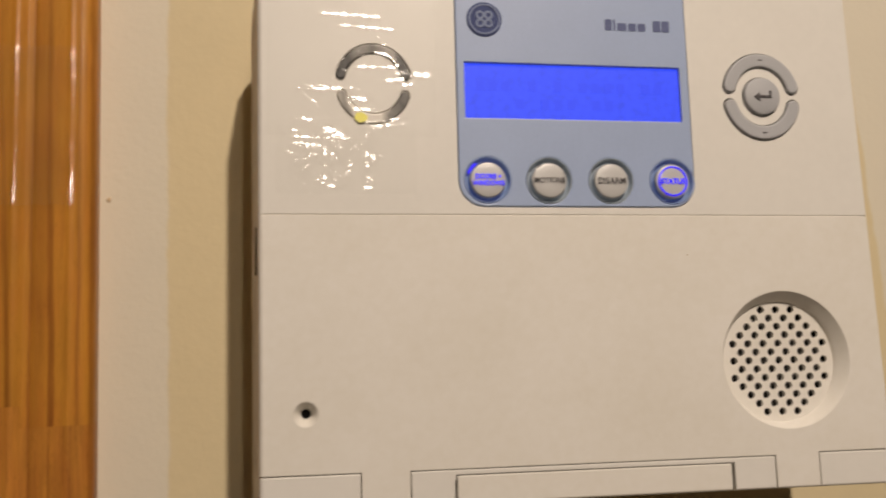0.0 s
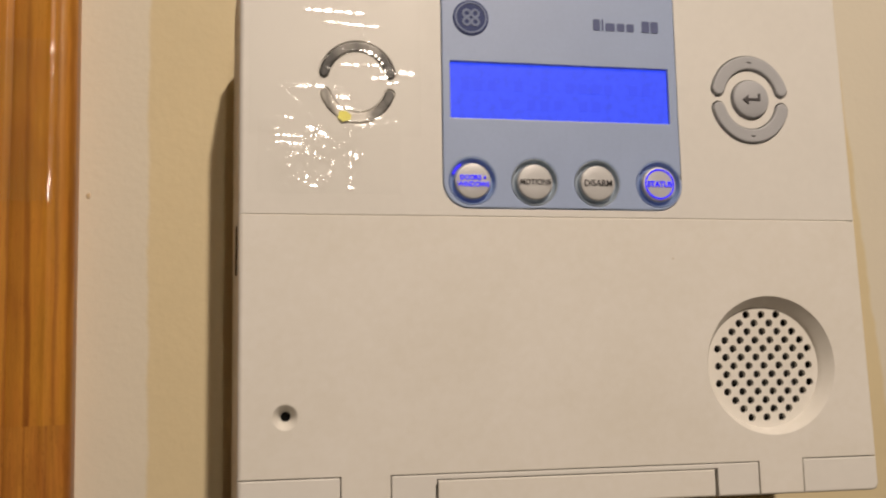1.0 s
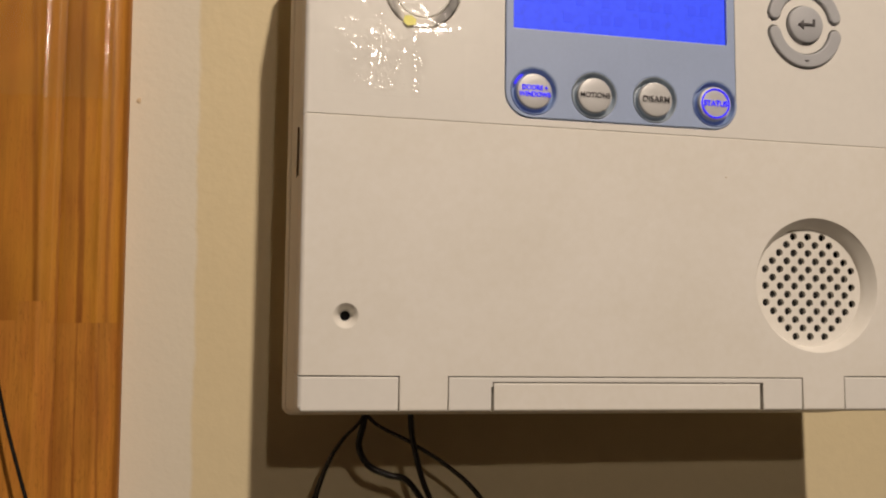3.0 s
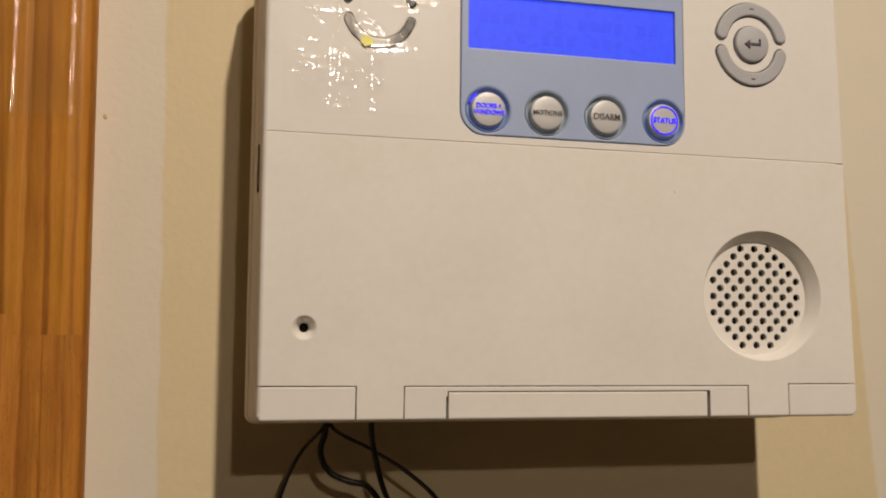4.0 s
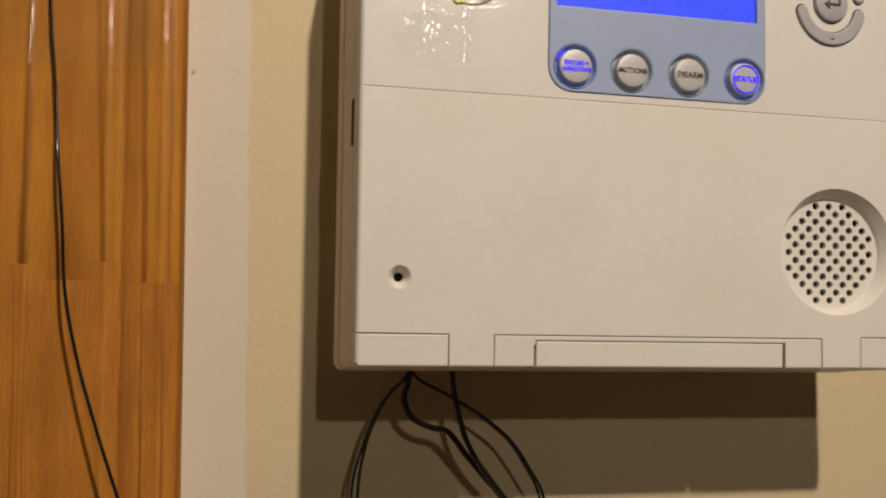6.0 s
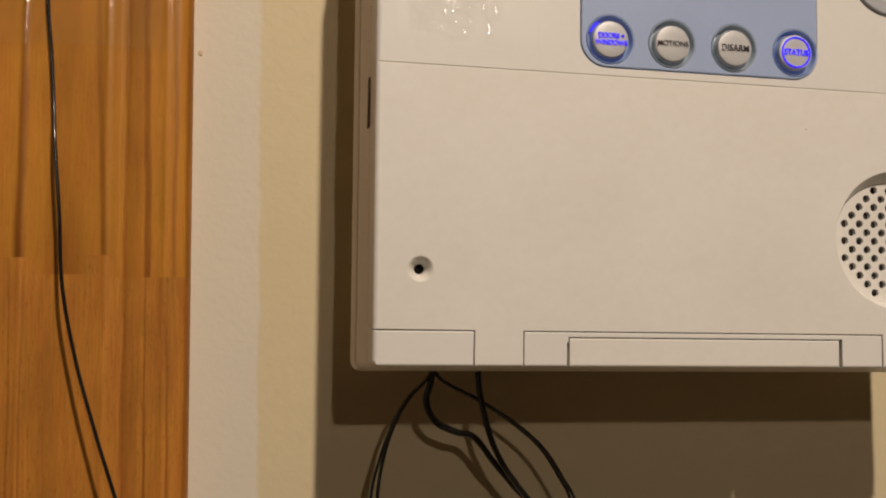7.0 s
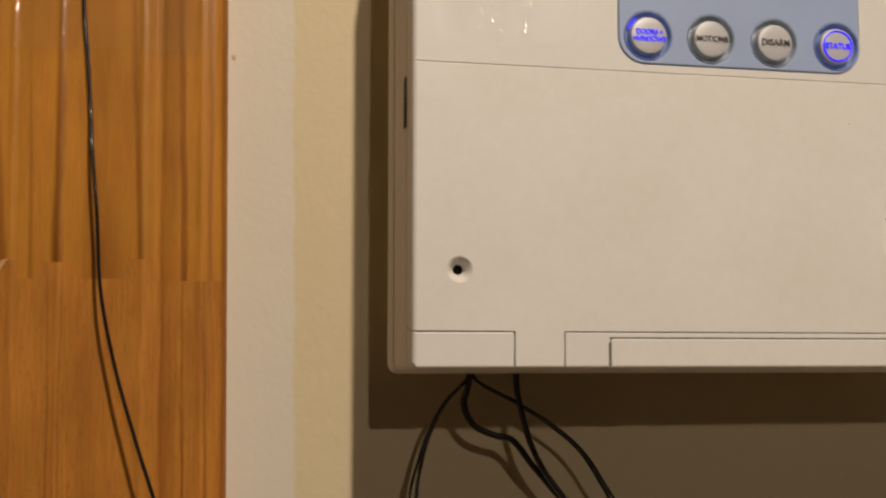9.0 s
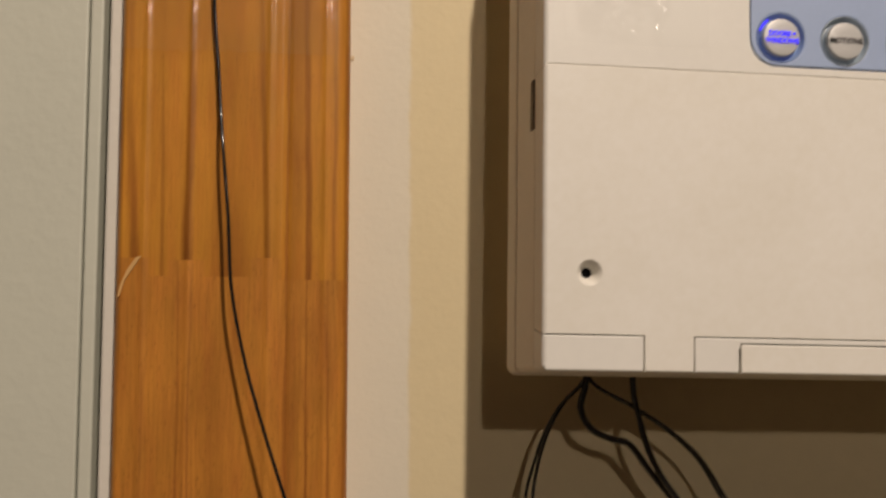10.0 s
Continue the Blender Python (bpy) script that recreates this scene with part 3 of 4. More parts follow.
loft("back_housing", [(-0.0247, body_ring(0.00095, 0.0009, 0.001, 0.004)), (-0.0097, body_ring(0.0029, 0.0025, 0.002, 0.005)),
     (-0.0095, body_ring(0.0024, 0.0021, 0.0018, 0.005)), (-0.0091, body_ring(0.0024, 0.0021, 0.0018, 0.005)), (-0.0089, body_ring(0.0031, 0.0026, 0.002, 0.005)),
     (-0.0070, body_ring(0.0035, 0.0029, 0.000, 0.006)), (-0.0016, body_ring(0.0041, 0.0038, 0.0004, 0.009)), (-0.0006, body_ring(0.0039, 0.0036, 0.0004, 0.009)), (-0.0001, body_ring(0.0031, 0.0029, -0.0004, 0.009)),
     (0.0003, body_ring(-0.004, -0.005, -0.004, 0.004)), (WALL - 0.0004, body_ring(-0.006, -0.007, -0.006, 0.004))], plastic_side, panel, "slightly darker drafted housing")

FP = rect(-0.0376, 0.0350, 1.4838, 1.5515, (0.0075, 0.0075, 0.002, 0.002), 8)


GAP = 0.00026
right_up, right_down = arc_key(RX, RZ, 0.0095, 0.0138, 16, 164), arc_key(RX, RZ, 0.0095, 0.0138, 196, 344)
left_up, left_down = arc_key(LX, LZ, 0.0090, 0.0121, 14, 166), arc_key(LX, LZ, 0.0090, 0.0121, 200, 340)
hole_r = [arc_key(RX, RZ, 0.0092, 0.0141, 15, 165), arc_key(RX, RZ, 0.0092, 0.0141, 195, 345), circle(RX, RZ, 0.0063)]
hole_l = [arc_key(LX, LZ, 0.0088, 0.0123, 13, 167), arc_key(LX, LZ, 0.0088, 0.0123, 199, 341)]
FPH = rect(-0.0378, 0.0352, 1.4836, 1.5517, (0.0077, 0.0077, 0.0022, 0.0022), 8)
flare(plate("upper_fascia", [rect(XL, XR, SEAM + 0.00007, ZTOP, (0, 0, 0.0018, 0.004)), FPH] + hole_r + hole_l, FRONT, 0.0072, 0.0002, plastic, panel, resolution=4), 0.0002)
box("seam_lip", -0.0943, 0.0890, FRONT + 0.00022, FRONT + 0.0030, SEAM - 0.0011, SEAM + 0.0011, plastic_side, panel, "lip behind the seam")

# flap with tongues that reach down between the hinge pieces
door_pts = [(XL, H + GAP), (-0.0670 + GAP, H + GAP), (-0.0670 + GAP, Z0), (-0.0533, Z0), (-0.0533, H + GAP), (0.0552, H + GAP), (0.0552, Z0), (0.0690, Z0),
            (0.0690, H + 0.0005 + GAP), (XR, H + 0.0005 + GAP), (XR, SEAM - 0.00007), (XL, SEAM - 0.00007)]
SX, SZ = 0.0610, 1.4376
flare(plate("front_flap", [door_pts, circle(SX, SZ, 0.0204, 64), circle(-0.0818, 1.4258, 0.0033, 28)], FRONT, 0.0072, 0.0002, plastic_door, panel, "hinged lower flap", 4), 0.0002)
flare(plate("hinge_corner", [rect(XL, -0.0670, Z0, H, (CORNER, 0, 0, 0))], FRONT + 0.0001, 0.0072, 0.0003, plastic, panel, resolution=4), 0.0003, FRONT + 0.0001)
flare(plate("hinge_corner", [rect(0.0690 + GAP, XR, Z0, H + 0.0005, (0, CORNER, 0, 0))], FRONT + 0.0001, 0.0072, 0.0003, plastic, panel, resolution=4), 0.0003, FRONT + 0.0001)
W0, W1, HB = -0.0403, 0.0416, 1.4077
flare(plate("hinge_cover", [[(-0.0533 + GAP, Z0), (W0 - 0.0006, Z0), (W0 - 0.0006, HB - 0.0012), (W0 - 0.0002, HB - 0.0012), (W0 - 0.0002, HB + GAP), (W1 + 0.0005, HB + GAP), (W1 + 0.0005, Z0), (0.0552 - GAP, Z0), (0.0552 - GAP, H), (-0.0533 + GAP, H)]],
            FRONT + 0.0001, 0.0072, 0.00025, plastic, panel, resolution=4), 0.00025, FRONT + 0.0001)
flare(plate("hinge_insert", [rect(W0 + 0.0001, W1 - 0.0003, Z0, HB)], FRONT + 0.0003, 0.0070, 0.0003, plastic_door, panel, resolution=4), 0.0003, FRONT + 0.0003)
# added black box: the shade in the seams, put into its colour
box("seam_shade", -0.092, 0.088, FRONT + 0.0045, FRONT + 0.0072, Z0 + 0.0014, 1.4140, recess_dark, panel, "added black backing, painted shade of the seam gaps")

bm = bmesh.new()
bmesh.ops.create_icosphere(bm, subdivisions=1, radius=1)
for v in bm.verts:
    v.co = Vector((0.0313 + v.co.x * 0.0003, FRONT + v.co.y * 0.0001, 1.4693 + v.co.z * 0.00022))
part("dirt_speck", bm, chip_mat, panel, "tiny brown speck", True)

# speaker: dished rim, perforated disc, dark inside
rings = []
for r, y, off in ((0.0206, 0.0001, 0), (0.0204, 0.0002, 0), (0.0200, 0.0007, 0.1), (0.0194, 0.0015, 0.3), (0.0187, 0.0025, 0.6), (0.0182, 0.0034, 0.9), (0.0180, 0.0041, 1), (0.0180, 0.0062, 1)):
    rings.append((FRONT + y, circle(SX - 0.0006 * off, SZ - 0.0007 * off, r, 72)))
bm = bmesh.new()
rows = [[bm.verts.new((x, y, z)) for x, z in pts] for y, pts in rings]
for a, b in zip(rows, rows[1:]):
    for i in range(72):
        bm.faces.new((a[i], a[(i + 1) % 72], b[(i + 1) % 72], b[i]))
part("speaker_rim", bm, plastic_door, panel, smooth=True)
rim_holes = []
for row, count in enumerate((3, 4, 5, 6, 7, 6, 7, 6, 7, 6, 5, 4, 3)):
    for col in range(count):
        rim_holes.append(circle(SX - 0.0003 + (col - (count - 1) / 2) * 0.00490, 1.4526 - row * 0.00256, 0.00115, 14))
plate("speaker_grille", [circle(SX - 0.0006, SZ - 0.0007, 0.0181, 60)] + rim_holes, FRONT + 0.0038, 0.0012, 0.00010, plastic_door, panel, "perforated white grille disc", 1)
turned("speaker_cavity", [(0.0186, FRONT + 0.0060), (0.0186, FRONT + 0.0068), (0.001, FRONT + 0.0069)], SX, SZ, recess_dark, panel, "black inside of the speaker")

# screw recess in the flap
turned("screw_recess", [(0.0034, FRONT + 0.0001), (0.0031, FRONT + 0.0003), (0.0026, FRONT + 0.0009), (0.0020, FRONT + 0.0024), (0.0014, FRONT + 0.0034)], -0.0818, 1.4258, plastic_door, panel, closed=False, n=32)
turned("screw_hole", [(0.0013, FRONT + 0.0033), (0.0012, FRONT + 0.0050), (0.0002, FRONT + 0.0051)], -0.0818, 1.4258, recess_dark, panel, n=24)
# the slot is a thin brown block, its shade painted on
box("side_slot", -0.09618, -0.0945, -0.0246, -0.0212, 1.4650, 1.4788, slot_dark, panel, "dark block, painted shade of the slot in the side seam")

# display fascia with screen and four round keys
LCD = rect(-0.0352, 0.0322, 1.5104, 1.5274)
KEY_X = (-0.0291, -0.0106, 0.0085, 0.0277)
KZ = 1.4916
plate("display_fascia", [FP, LCD] + [circle(x, KZ, 0.0070, 40) for x in KEY_X], FRONT - 0.0003, 0.0030, 0.0004, steel_blue, panel, "blue-grey glossy display fascia")
display = box("screen", -0.0356, 0.0326, FRONT + 0.0008, FRONT + 0.0016, 1.5100, 1.5278, screen, panel, "backlit blue blank screen")
faint = glowing("dim_screen_segments", (0.038, 0.078, 0.98), 0.92, (0.01, 0.01, 0.04))
for z, cols in ((1.5207, (0, 1, 2, 4, 6, 8, 9, 10, 11, 13, 14)), (1.5152, (3, 5, 6, 7, 9, 10))):
    for c in cols:
        plate("dim_segment", [rect(-0.0318 + c * 0.0040, -0.0318 + c * 0.0040 + 0.0026, z - 0.0016, z + 0.0016)], FRONT + 0.0007, 0.0002, 0.00002, faint, display, "", 1)
for i, x in enumerate(KEY_X):
    lit = i in (0, 3)
    key = turned("key_collar", [(0.0070, FRONT + 0.0020), (0.0070, FRONT - 0.0003), (0.0068, FRONT - 0.0005), (0.0066, FRONT - 0.0003), (0.0064, FRONT + 0.0008), (0.0061, FRONT + 0.0013), (0.0057, FRONT + 0.0012), (0.0054, FRONT + 0.0003)], x, KZ,
                 collar_lit if lit else collar_mat, panel, "backlit blue collar" if lit else "smoked clear collar", n=44)
    turned("key_cap", [(0.0053, FRONT + 0.0006), (0.0053, FRONT - 0.0004), (0.0052, FRONT - 0.0007), (0.0050, FRONT - 0.0009), (0.0046, FRONT - 0.00100), (0.0025, FRONT - 0.00105), (0.0002, FRONT - 0.00107)], x, KZ, cap_mat, key, "round silver key", 44)
    y = FRONT - 0.00125
    body, w = (("DOORS +\nWINDOWS", 0.0094), ("MOTIONS", 0.0092), ("DISARM", 0.0084), ("STATUS", 0.0077))[i]
    lettering("key_lettering", body, x, KZ, w, y, blue_text if lit else ink, key, 0.018 if lit else 0.004)
    if i == 3:
        plate("lit_ring", [circle(x, KZ, 0.00460, 44), circle(x, KZ, 0.00415, 44)], y, 0.0003, 0.00005, blue_text, key, "lit blue ring", 1)
bm = bmesh.new()
for k in range(7):
    a = radians(126 + k * 5)
    bmesh.ops.create_icosphere(bm, subdivisions=1, radius=0.00042, matrix=Matrix.Translation((KEY_X[0] + 0.0060 * math.cos(a), FRONT + 0.0004, KZ + 0.0060 * math.sin(a))))
part("led", bm, blue_led, panel, "small bright blue light")

# emblem and maker's lettering, as plain shapes
LOGO = (-0.0288, 1.5408)
emblem = plate("emblem", [circle(*LOGO, 0.0054, 44)], FRONT - 0.0006, 0.0008, 0.00015, emblem_ink, panel, "round navy emblem")
plate("emblem_ring", [circle(*LOGO, 0.0048, 44), circle(*LOGO, 0.0043, 44)], FRONT - 0.0008, 0.0004, 0.00005, pale_ink, emblem, "", 1)
for k in range(4):
    a = radians(45 + 90 * k)
    c = (LOGO[0] + 0.0018 * math.cos(a), LOGO[1] + 0.0018 * math.sin(a))
    plate("emblem_lobe", [circle(*c, 0.0014, 20), circle(*c, 0.0007, 16)], FRONT - 0.0008, 0.0004, 0.00005, pale_ink, emblem, "", 1)
for a, b, h in ((0.0090, 0.0112, 1), (0.0117, 0.0123, 1), (0.0129, 0.0159, 0.7), (0.0165, 0.0190, 0.7), (0.0196, 0.0220, 0.7), (0.0245, 0.0270, 1), (0.0274, 0.0298, 1)):
    plate("print_bar", [rect(a, b, 1.5388, 1.5388 + 0.0036 * h, (0.0004,) * 4, 2)], FRONT - 0.00045, 0.0003, 0.00005, navy_ink, panel, "", 1)

# navigation keys
for pts, m, lab in ((right_up, grey_rubber, "grey rubber key"), (right_down, grey_rubber, "grey rubber key"), (left_up, dim_rubber, "dark rubber key with painted haze, under film"), (left_down, hazed_rubber, "rubber key with the film's haze painted on")):
    k = plate("rocker_key", [pts], FRONT - (0.0009 if m is grey_rubber else 0.0003), 0.0060, 0.0006, m, panel, lab, 3)
    cx = RX if m is grey_rubber else LX
    zs = [z for _, z in pts]
    zc = (max(zs) - 0.0021) if min(zs) > 1.519 else (min(zs) + 0.0021)
    if m is grey_rubber:
        plate("tick_mark", [rect(cx - 0.0007, cx + 0.0007, zc - 0.00015, zc + 0.00015)], FRONT - 0.0011, 0.0003, 0.00002, ink, k, "", 1)
enter = turned("enter_key", [(0.0060, FRONT + 0.0020), (0.0060, FRONT - 0.0006), (0.0057, FRONT - 0.0011), (0.0052, FRONT - 0.0013), (0.0004, FRONT - 0.0014)], RX, RZ, grey_rubber, panel, "round grey rubber key")
plate("arrow_mark", [[(RX - 0.0031, RZ - 0.0003), (RX - 0.0012, RZ + 0.0012), (RX - 0.0012, RZ + 0.0001), (RX + 0.0020, RZ + 0.0001), (RX + 0.0020, RZ + 0.0016), (RX + 0.0027, RZ + 0.0016),
                      (RX + 0.0027, RZ - 0.0006), (RX - 0.0012, RZ - 0.0006), (RX - 0.0012, RZ - 0.0018)]], FRONT - 0.0017, 0.0004, 0.00003, ink, enter, "", 1)
# brown backing paints the shade round the right-hand keys
box("key_well", 0.0440, 0.0740, FRONT + 0.0050, FRONT + 0.0065, 1.504, 1.534, slot_dark, panel, "dark backing, painted shade of the gaps round the keys")
box("key_well", -0.0760, -0.0480, FRONT + 0.0004, FRONT + 0.0050, 1.506, 1.534, plastic_side, panel, "well behind the filmed-over keys")

# ---- crumpled clear tape over the other pair of keys, and the yellow scrap under it ----
sticker = thing("yellow_scrap", "small bright yellow scrap stuck under clear tape", "sticker", (0, 0, 0))
plate("scrap", [[(-0.0678, 1.5093), (-0.0665, 1.5080), (-0.0642, 1.5086), (-0.0640, 1.5100), (-0.0655, 1.5112), (-0.0674, 1.5110)]], FRONT - 0.0007, 0.0003, 0.00005, yellow, sticker, "", 1)


def tape_strip(x0, x1, z0, z1, y, seed, folds, roughness):
    """Film that lies in billows, with puckers (x, z, direction, half length, half width, tilt): rows of small tilted flats."""
    nx, nz = int((x1 - x0) / 0.0002), int((z1 - z0) / 0.0002)
    verts, faces, loose = [], [], []

    def tooth(d, p):
        f = (d / p) % 1.0
        return p * ((1 - f) if f < 0.9 else 0.1 + (f - 0.9) / 0.1 * 0.9)

    for j in range(nz + 1):
        for i in range(nx + 1):
            x, z = x0 + (x1 - x0) * i / nx, z0 + (z1 - z0) * j / nz
            h = 0.00030 * (noise.noise(Vector((x * 160, z * 110, seed))) + 0.4) * roughness
            h += 0.00010 * noise.noise(Vector((x * 420, z * 380, seed + 7))) * roughness
            free = crest = 0.0
            for k, (fx, fz, a, hl, hw, tilt) in enumerate(folds):
                dx, dz = x - fx, z - fz
                if abs(dx) + abs(dz) > 1.5 * (hl + hw) + 0.001:
                    continue
                u, v = dx * math.cos(a) + dz * math.sin(a), -dx * math.sin(a) + dz * math.cos(a)
                wob = noise.noise(Vector((x * 420, z * 420, k * 2.3)))
                inside = min((hl - abs(u) + 0.5 * wob * min(hl, 0.003)) / 0.0004, (hw + 0.0002 - abs(v) + 0.6 * wob * hw) / 0.00025, 1.0)
                if inside <= 0:
                    continue
                sx, sz = 0.130 - 2.85 * (x + 0.082) - 0.047 * tilt, 0.262 - 2.35 * (z - 1.495) - 0.035 * tilt
                if hw > 0.002:   # a broad crumple of small tilted flats that sticks down here and there
                    inside = min(inside, 0.85 + 2.6 * noise.noise(Vector((x * 340, z * 300, k * 5.1))))
                    if inside <= 0:
                        continue
                    p, q = 0.0031 + 0.0009 * math.sin(k * 2.1), 0.0044 + 0.0014 * math.sin(k * 1.3)
                    c1, c2 = 0.22 * math.sin(k * 3.7 + 0.8), -0.45 * math.sin(k * 2.9 + 0.5)
                    zz = dz + c1 * dx + 0.0016 * noise.noise(Vector((x * 190, z * 150, k + 1.0)))
                    xx = dx + c2 * dz + 0.0018 * noise.noise(Vector((z * 210, x * 160, k + 4.0)))
                    cell = Vector((math.floor(xx / q) * 1.37 + 0.3, math.floor(zz / p) * 1.71 + 0.6, k * 0.77))
                    sx += 0.018 * noise.noise(cell)
                    sz += 0.018 * noise.noise(cell + Vector((9, 5, 3)))
                    fold = 0.000022 * noise.noise(Vector((x * 1150, z * 1150, k * 3.1))) + 0.00004 * noise.noise(Vector((x * 480, z * 520, k * 1.7)))
                    fold += ((sz - c2 * sx) * tooth(zz, p) + (sx - c1 * sz) * tooth(xx, q)) / (1 - c1 * c2)
                else:            # a crease: a rounded ridge, pinched at uneven steps along its run
                    su, sv = sx * math.cos(a) + sz * math.sin(a), sz * math.cos(a) - sx * math.sin(a)
                    step = 0.0042 + 0.0014 * math.sin(k * 2.1)
                    fold = su * tooth(u + 0.0004 * wob, step) - sv * v - 0.07 * v * v / (2 * hw)
                    fold += 0.000012 * noise.noise(Vector((x * 1100, z * 1100, k * 3.1)))
                crest += (fold - crest) * inside
                free = max(free, inside)
            loose.append(free)
            h += crest
            edge = min(i, nx - i, j, nz - j)
            jag = 0.0004 * noise.noise(Vector((x * 300, z * 300, seed + 3)))
            verts.append((x + (jag if edge == 0 else 0), y - (max(h, -0.0001) * min(1, edge / 7)), z + (jag if edge == 0 else 0)))
    for j in range(nz):
        for i in range(nx):
            a = j * (nx + 1) + i
            faces.append((a, a + 1, a + nx + 2, a + nx + 1))
    ob = mesh_object("clear_tape", verts, faces, tape_mat, None, "crumpled clear packing tape stuck over the panel keys", True)
    ob.data.attributes.new("loose", "FLOAT", "POINT").data.foreach_set("value", loose)
    return tagged(ob, category="tape", group="tape over the keys")


low_puckers = [(-0.0772, 1.4958, 0.0, 0.0092, 0.0060, -1.0), (-0.0640, 1.4985, 0.0, 0.0030, 0.0044, -0.3), (-0.0640, 1.4902, 1.57, 0.0024, 0.0010, 0), (-0.0725, 1.5046, -0.4, 0.0032, 0.0013, 0),
               (-0.0803, 1.5008, 0.0, 0.0050, 0.0012, 0), (-0.0775, 1.5032, -0.02, 0.0085, 0.0004, 0), (-0.0755, 1.4893, -0.1, 0.0022, 0.0005, 0), (-0.0606, 1.5067, 0.06, 0.0036, 0.0006, 0)]
low_ridges = [(-0.0768, 1.4980, 1.55, 0.0085, 0.0005, 0.9), (-0.0645, 1.4978, 1.58, 0.0078, 0.0006, 0.8), (-0.0748, 1.5015, 1.30, 0.0050, 0.0004, 0.9), (-0.0690, 1.5028, -0.85, 0.0045, 0.0004, 0.8), (-0.0765, 1.4975, 1.57, 0.0072, 0.0004, 1), (-0.0742, 1.5000, 1.50, 0.0048, 0.0004, 1), (-0.0644, 1.4970, 1.60, 0.0066, 0.0004, 1), (-0.0590, 1.5069, 0.10, 0.0055, 0.0007, 1),
              (-0.0860, 1.5052, -0.1, 0.0018, 0.0004, 1), (-0.0664, 1.5005, 0.3, 0.0012, 0.0006, 1), (-0.0645, 1.5010, 1.57, 0.0010, 0.0004, 2)]
top_puckers = [(-0.0787, 1.5180, -0.02, 0.0066, 0.0007, 0), (-0.0800, 1.5176, -0.02, 0.0040, 0.0006, 0.8), (-0.0690, 1.5402, -0.04, 0.0090, 0.0006, 0), (-0.0640, 1.5366, -0.06, 0.0090, 0.0004, 0), (-0.0505, 1.5228, -0.06, 0.0055, 0.0010, -0.2),
               (-0.0520, 1.5196, 0.10, 0.0020, 0.0005, 0), (-0.0605, 1.5108, -1.0, 0.0056, 0.0007, 0), (-0.0700, 1.5262, -1.0, 0.0018, 0.0006, 0), (-0.0610, 1.5246, 0.0, 0.0060, 0.0004, 0)]
top_ridges = [(-0.0815, 1.5165, -0.75, 0.0050, 0.0004, 1.0), (-0.0600, 1.5085, 0.12, 0.0055, 0.0006, 0.9), (-0.0660, 1.5290, -0.4, 0.0011, 0.0004, 0), (-0.0814, 1.5086, -0.2, 0.0016, 0.0006, 0), (-0.0672, 1.5150, 0.0, 0.0034, 0.0009, 0), (-0.0800, 1.5152, -0.82, 0.0045, 0.0003, 1), (-0.0730, 1.5073, -0.85, 0.0050, 0.0003, 1),
              (-0.0520, 1.5080, 0.3, 0.0012, 0.0005, 1), (-0.0660, 1.5118, 0.0, 0.0026, 0.0007, 0)]
for k in range(9):   # film drawn tight along the inner edge of the upper key
    a = radians(28 + k * 15)
    top_ridges.append((LX + 0.0086 * math.cos(a), LZ + 0.0093 * math.sin(a), a + 1.57, 0.0017, 0.0007, rng.uniform(-0.4, 0.9)))
low_specks = [(rng.uniform(-0.0890, -0.0560), rng.uniform(1.4885, 1.5075), rng.uniform(-1.6, 1.6), rng.uniform(0.0004, 0.0013), rng.uniform(0.0002, 0.0004), rng.uniform(-0.6, 0.8)) for _ in range(34)]
low_specks = [q for q in low_specks if math.hypot((q[0] + 0.0725) / 0.0165, (q[1] - 1.498) / 0.0095) < 1]
top_specks = [(rng.uniform(-0.0900, -0.0480), rng.uniform(1.5060, 1.5440), rng.uniform(-1.6, 1.6), rng.uniform(0.0003, 0.0010), rng.uniform(0.0002, 0.0004), rng.uniform(-0.5, 1.2)) for _ in range(36)]
top_specks += [(-0.0598, 1.5108, -0.95, 0.0050, 0.0004, 0), (-0.0560, 1.5122, -1.0, 0.0040, 0.0003, 0), (-0.0640, 1.5150, -0.9, 0.0040, 0.0003, 1), (-0.0690, 1.5150, 1.45, 0.0050, 0.0003, 0),
               (-0.0742, 1.5150, 1.57, 0.0120, 0.0002, 1), (-0.0560, 1.5210, 0.1, 0.0030, 0.0008, 0), (-0.0530, 1.5238, -0.2, 0.0022, 0.0008, 1)]
tape_strip(-0.0925, -0.0440, 1.5040, 1.5460, FRONT - 0.0011, 2.0, top_puckers + top_ridges + top_specks, 0.16)
tape_strip(-0.0900, -0.0500, 1.4870, 1.5090, FRONT - 0.0016, 11.0, low_puckers + low_ridges + low_specks, 0.16)

# ---- cables under the panel ----
CAB = "cables under the panel"
tube("thin_cable", [(-0.070, 0.002, 1.404), (-0.0735, 0.0030, 1.3945), (-0.0790, 0.0040, 1.3882), (-0.0832, 0.0040, 1.3812), (-0.0868, 0.0040, 1.3705), (-0.0888, 0.0040, 1.3550), (-0.088, 0.006, 1.32), (-0.075, 0.012, 1.25), (-0.06, 0.0165, 1.05), (-0.058, 0.0168, 0.5)],
     0.00055, black_pvc, "thin black cable looping below the panel", "cable", CAB)
tube("thin_cable", [(-0.069, 0.003, 1.404), (-0.0738, 0.0045, 1.3938), (-0.0793, 0.0055, 1.3878), (-0.0837, 0.0060, 1.3806), (-0.0876, 0.0062, 1.3700), (-0.0906, 0.0065, 1.3550), (-0.090, 0.008, 1.32), (-0.078, 0.013, 1.25), (-0.063, 0.0165, 1.05), (-0.061, 0.0168, 0.5)],
     0.0005, black_pvc, "thin black cable looping below the panel", "cable", CAB)
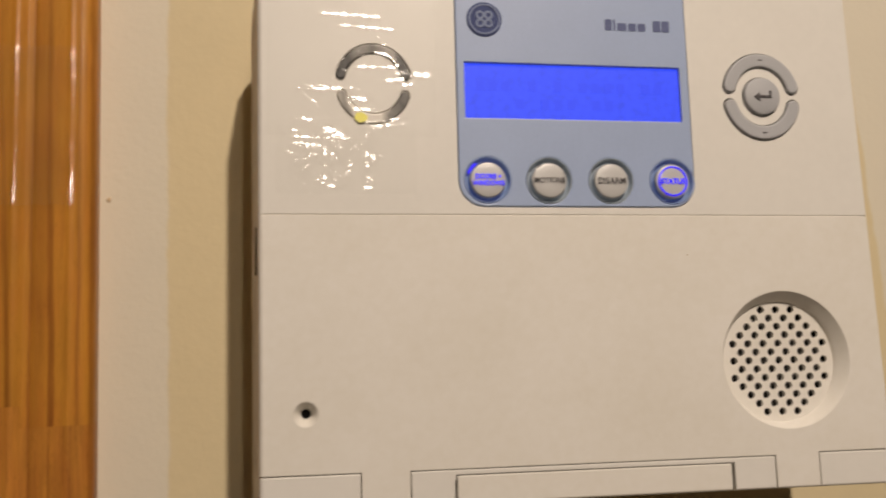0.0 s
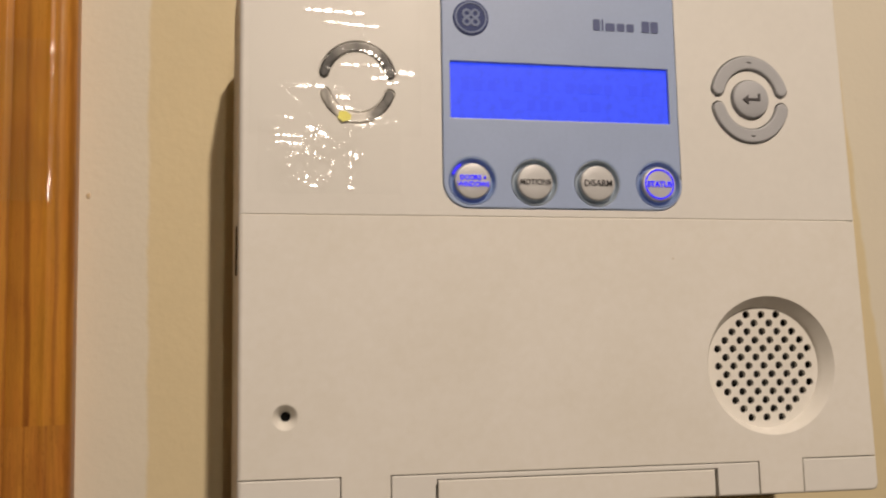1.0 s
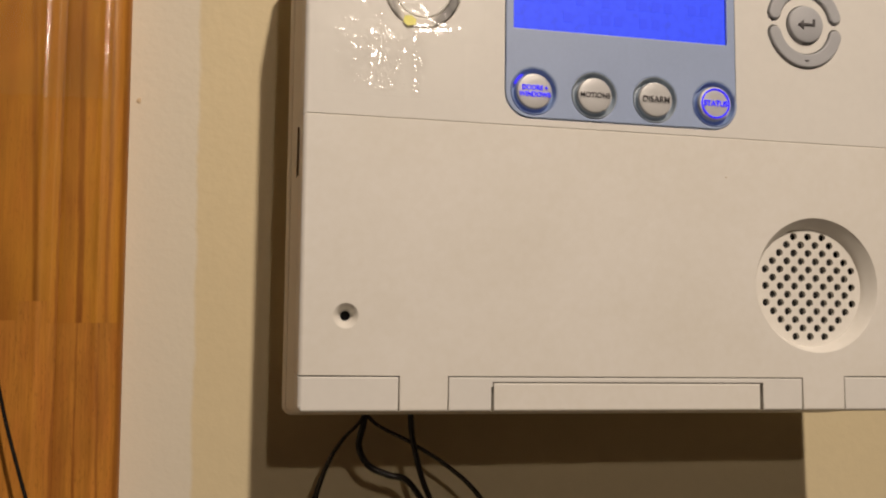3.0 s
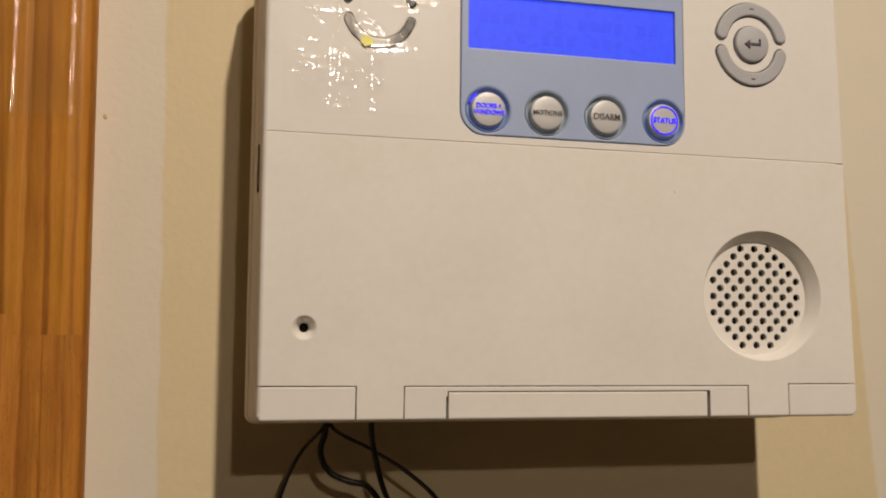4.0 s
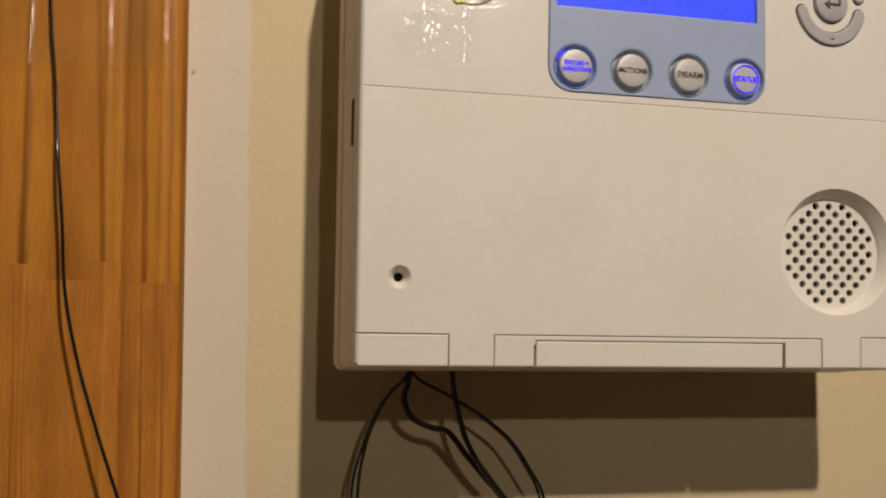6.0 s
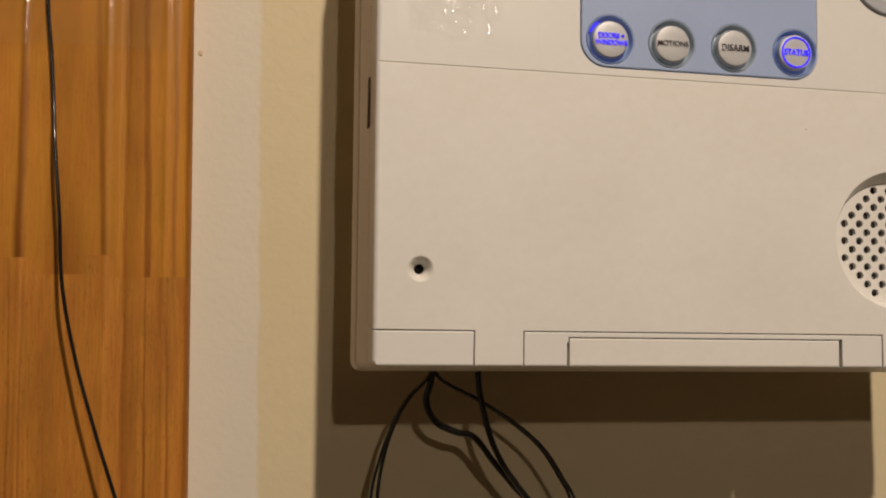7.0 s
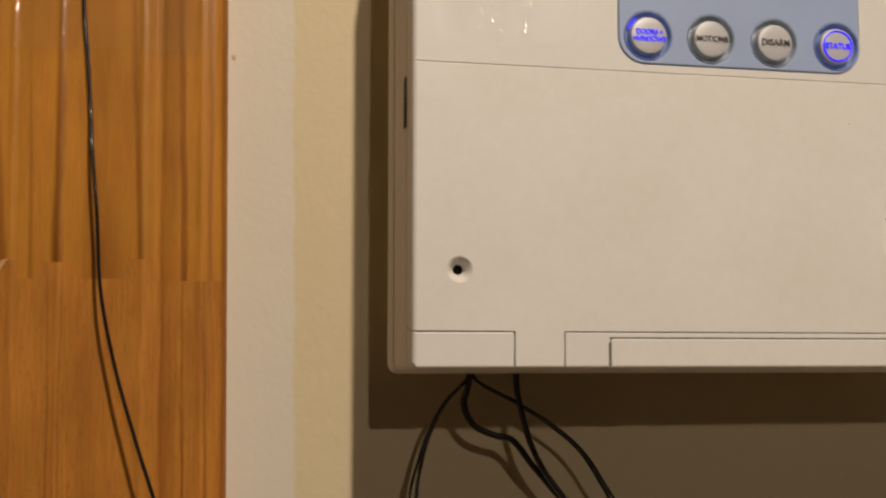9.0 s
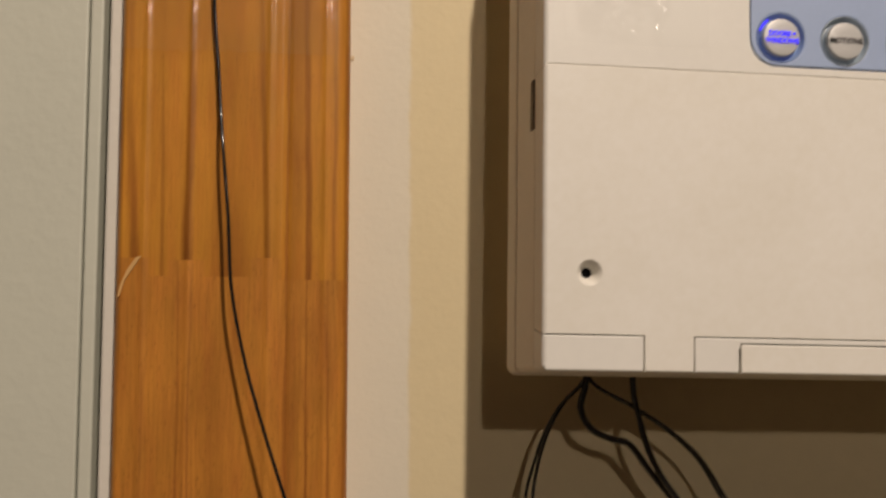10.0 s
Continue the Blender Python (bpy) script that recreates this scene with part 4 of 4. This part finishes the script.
tube("power_cable", [(-0.072, 0.004, 1.406), (-0.0728, 0.0040, 1.3935), (-0.0742, 0.0040, 1.3862), (-0.0712, 0.0035, 1.3802), (-0.0650, 0.0030, 1.3772), (-0.0592, 0.0030, 1.3755), (-0.0530, 0.0035, 1.3680), (-0.0465, 0.0045, 1.3605), (-0.0400, 0.0055, 1.3530), (-0.025, 0.008, 1.33), (-0.005, 0.012, 1.27), (0.0, 0.0160, 1.05), (0.0, 0.0162, 0.5)],
     0.00105, black_pvc, "thick black power cable bending below the panel", "cable", CAB)
tube("power_cable", [(-0.0582, 0.004, 1.406), (-0.0580, 0.0040, 1.3945), (-0.0572, 0.0030, 1.3870), (-0.0543, 0.0015, 1.3755), (-0.0502, 0.0018, 1.3672), (-0.0452, 0.0025, 1.3605), (-0.0392, 0.0036, 1.3530), (-0.022, 0.0065, 1.33), (-0.001, 0.012, 1.27), (0.004, 0.0160, 1.05), (0.004, 0.0162, 0.5)],
     0.00095, black_pvc, "black power cable hanging below the panel", "cable", CAB)
tube("thin_cable", [(-0.074, 0.004, 1.404), (-0.0708, 0.0045, 1.3942), (-0.0580, 0.0045, 1.3870), (-0.0468, 0.0045, 1.3802), (-0.0370, 0.0045, 1.3720), (-0.0300, 0.0045, 1.3620), (-0.0252, 0.0050, 1.3530), (-0.019, 0.008, 1.33), (-0.006, 0.012, 1.27), (-0.003, 0.0160, 1.05), (-0.003, 0.0165, 0.5)],
     0.00055, black_pvc, "thin black cable looping below the panel", "cable", CAB)
tube("thin_cable", [(-0.073, 0.005, 1.404), (-0.0702, 0.0055, 1.3938), (-0.0580, 0.0060, 1.3867), (-0.0471, 0.0060, 1.3799), (-0.0375, 0.0062, 1.3718), (-0.0307, 0.0064, 1.3620), (-0.0262, 0.0070, 1.3530), (-0.021, 0.009, 1.33), (-0.008, 0.013, 1.27), (-0.006, 0.0165, 1.05), (-0.006, 0.0168, 0.5)],
     0.0005, black_pvc, "thin black cable looping below the panel", "cable", CAB)
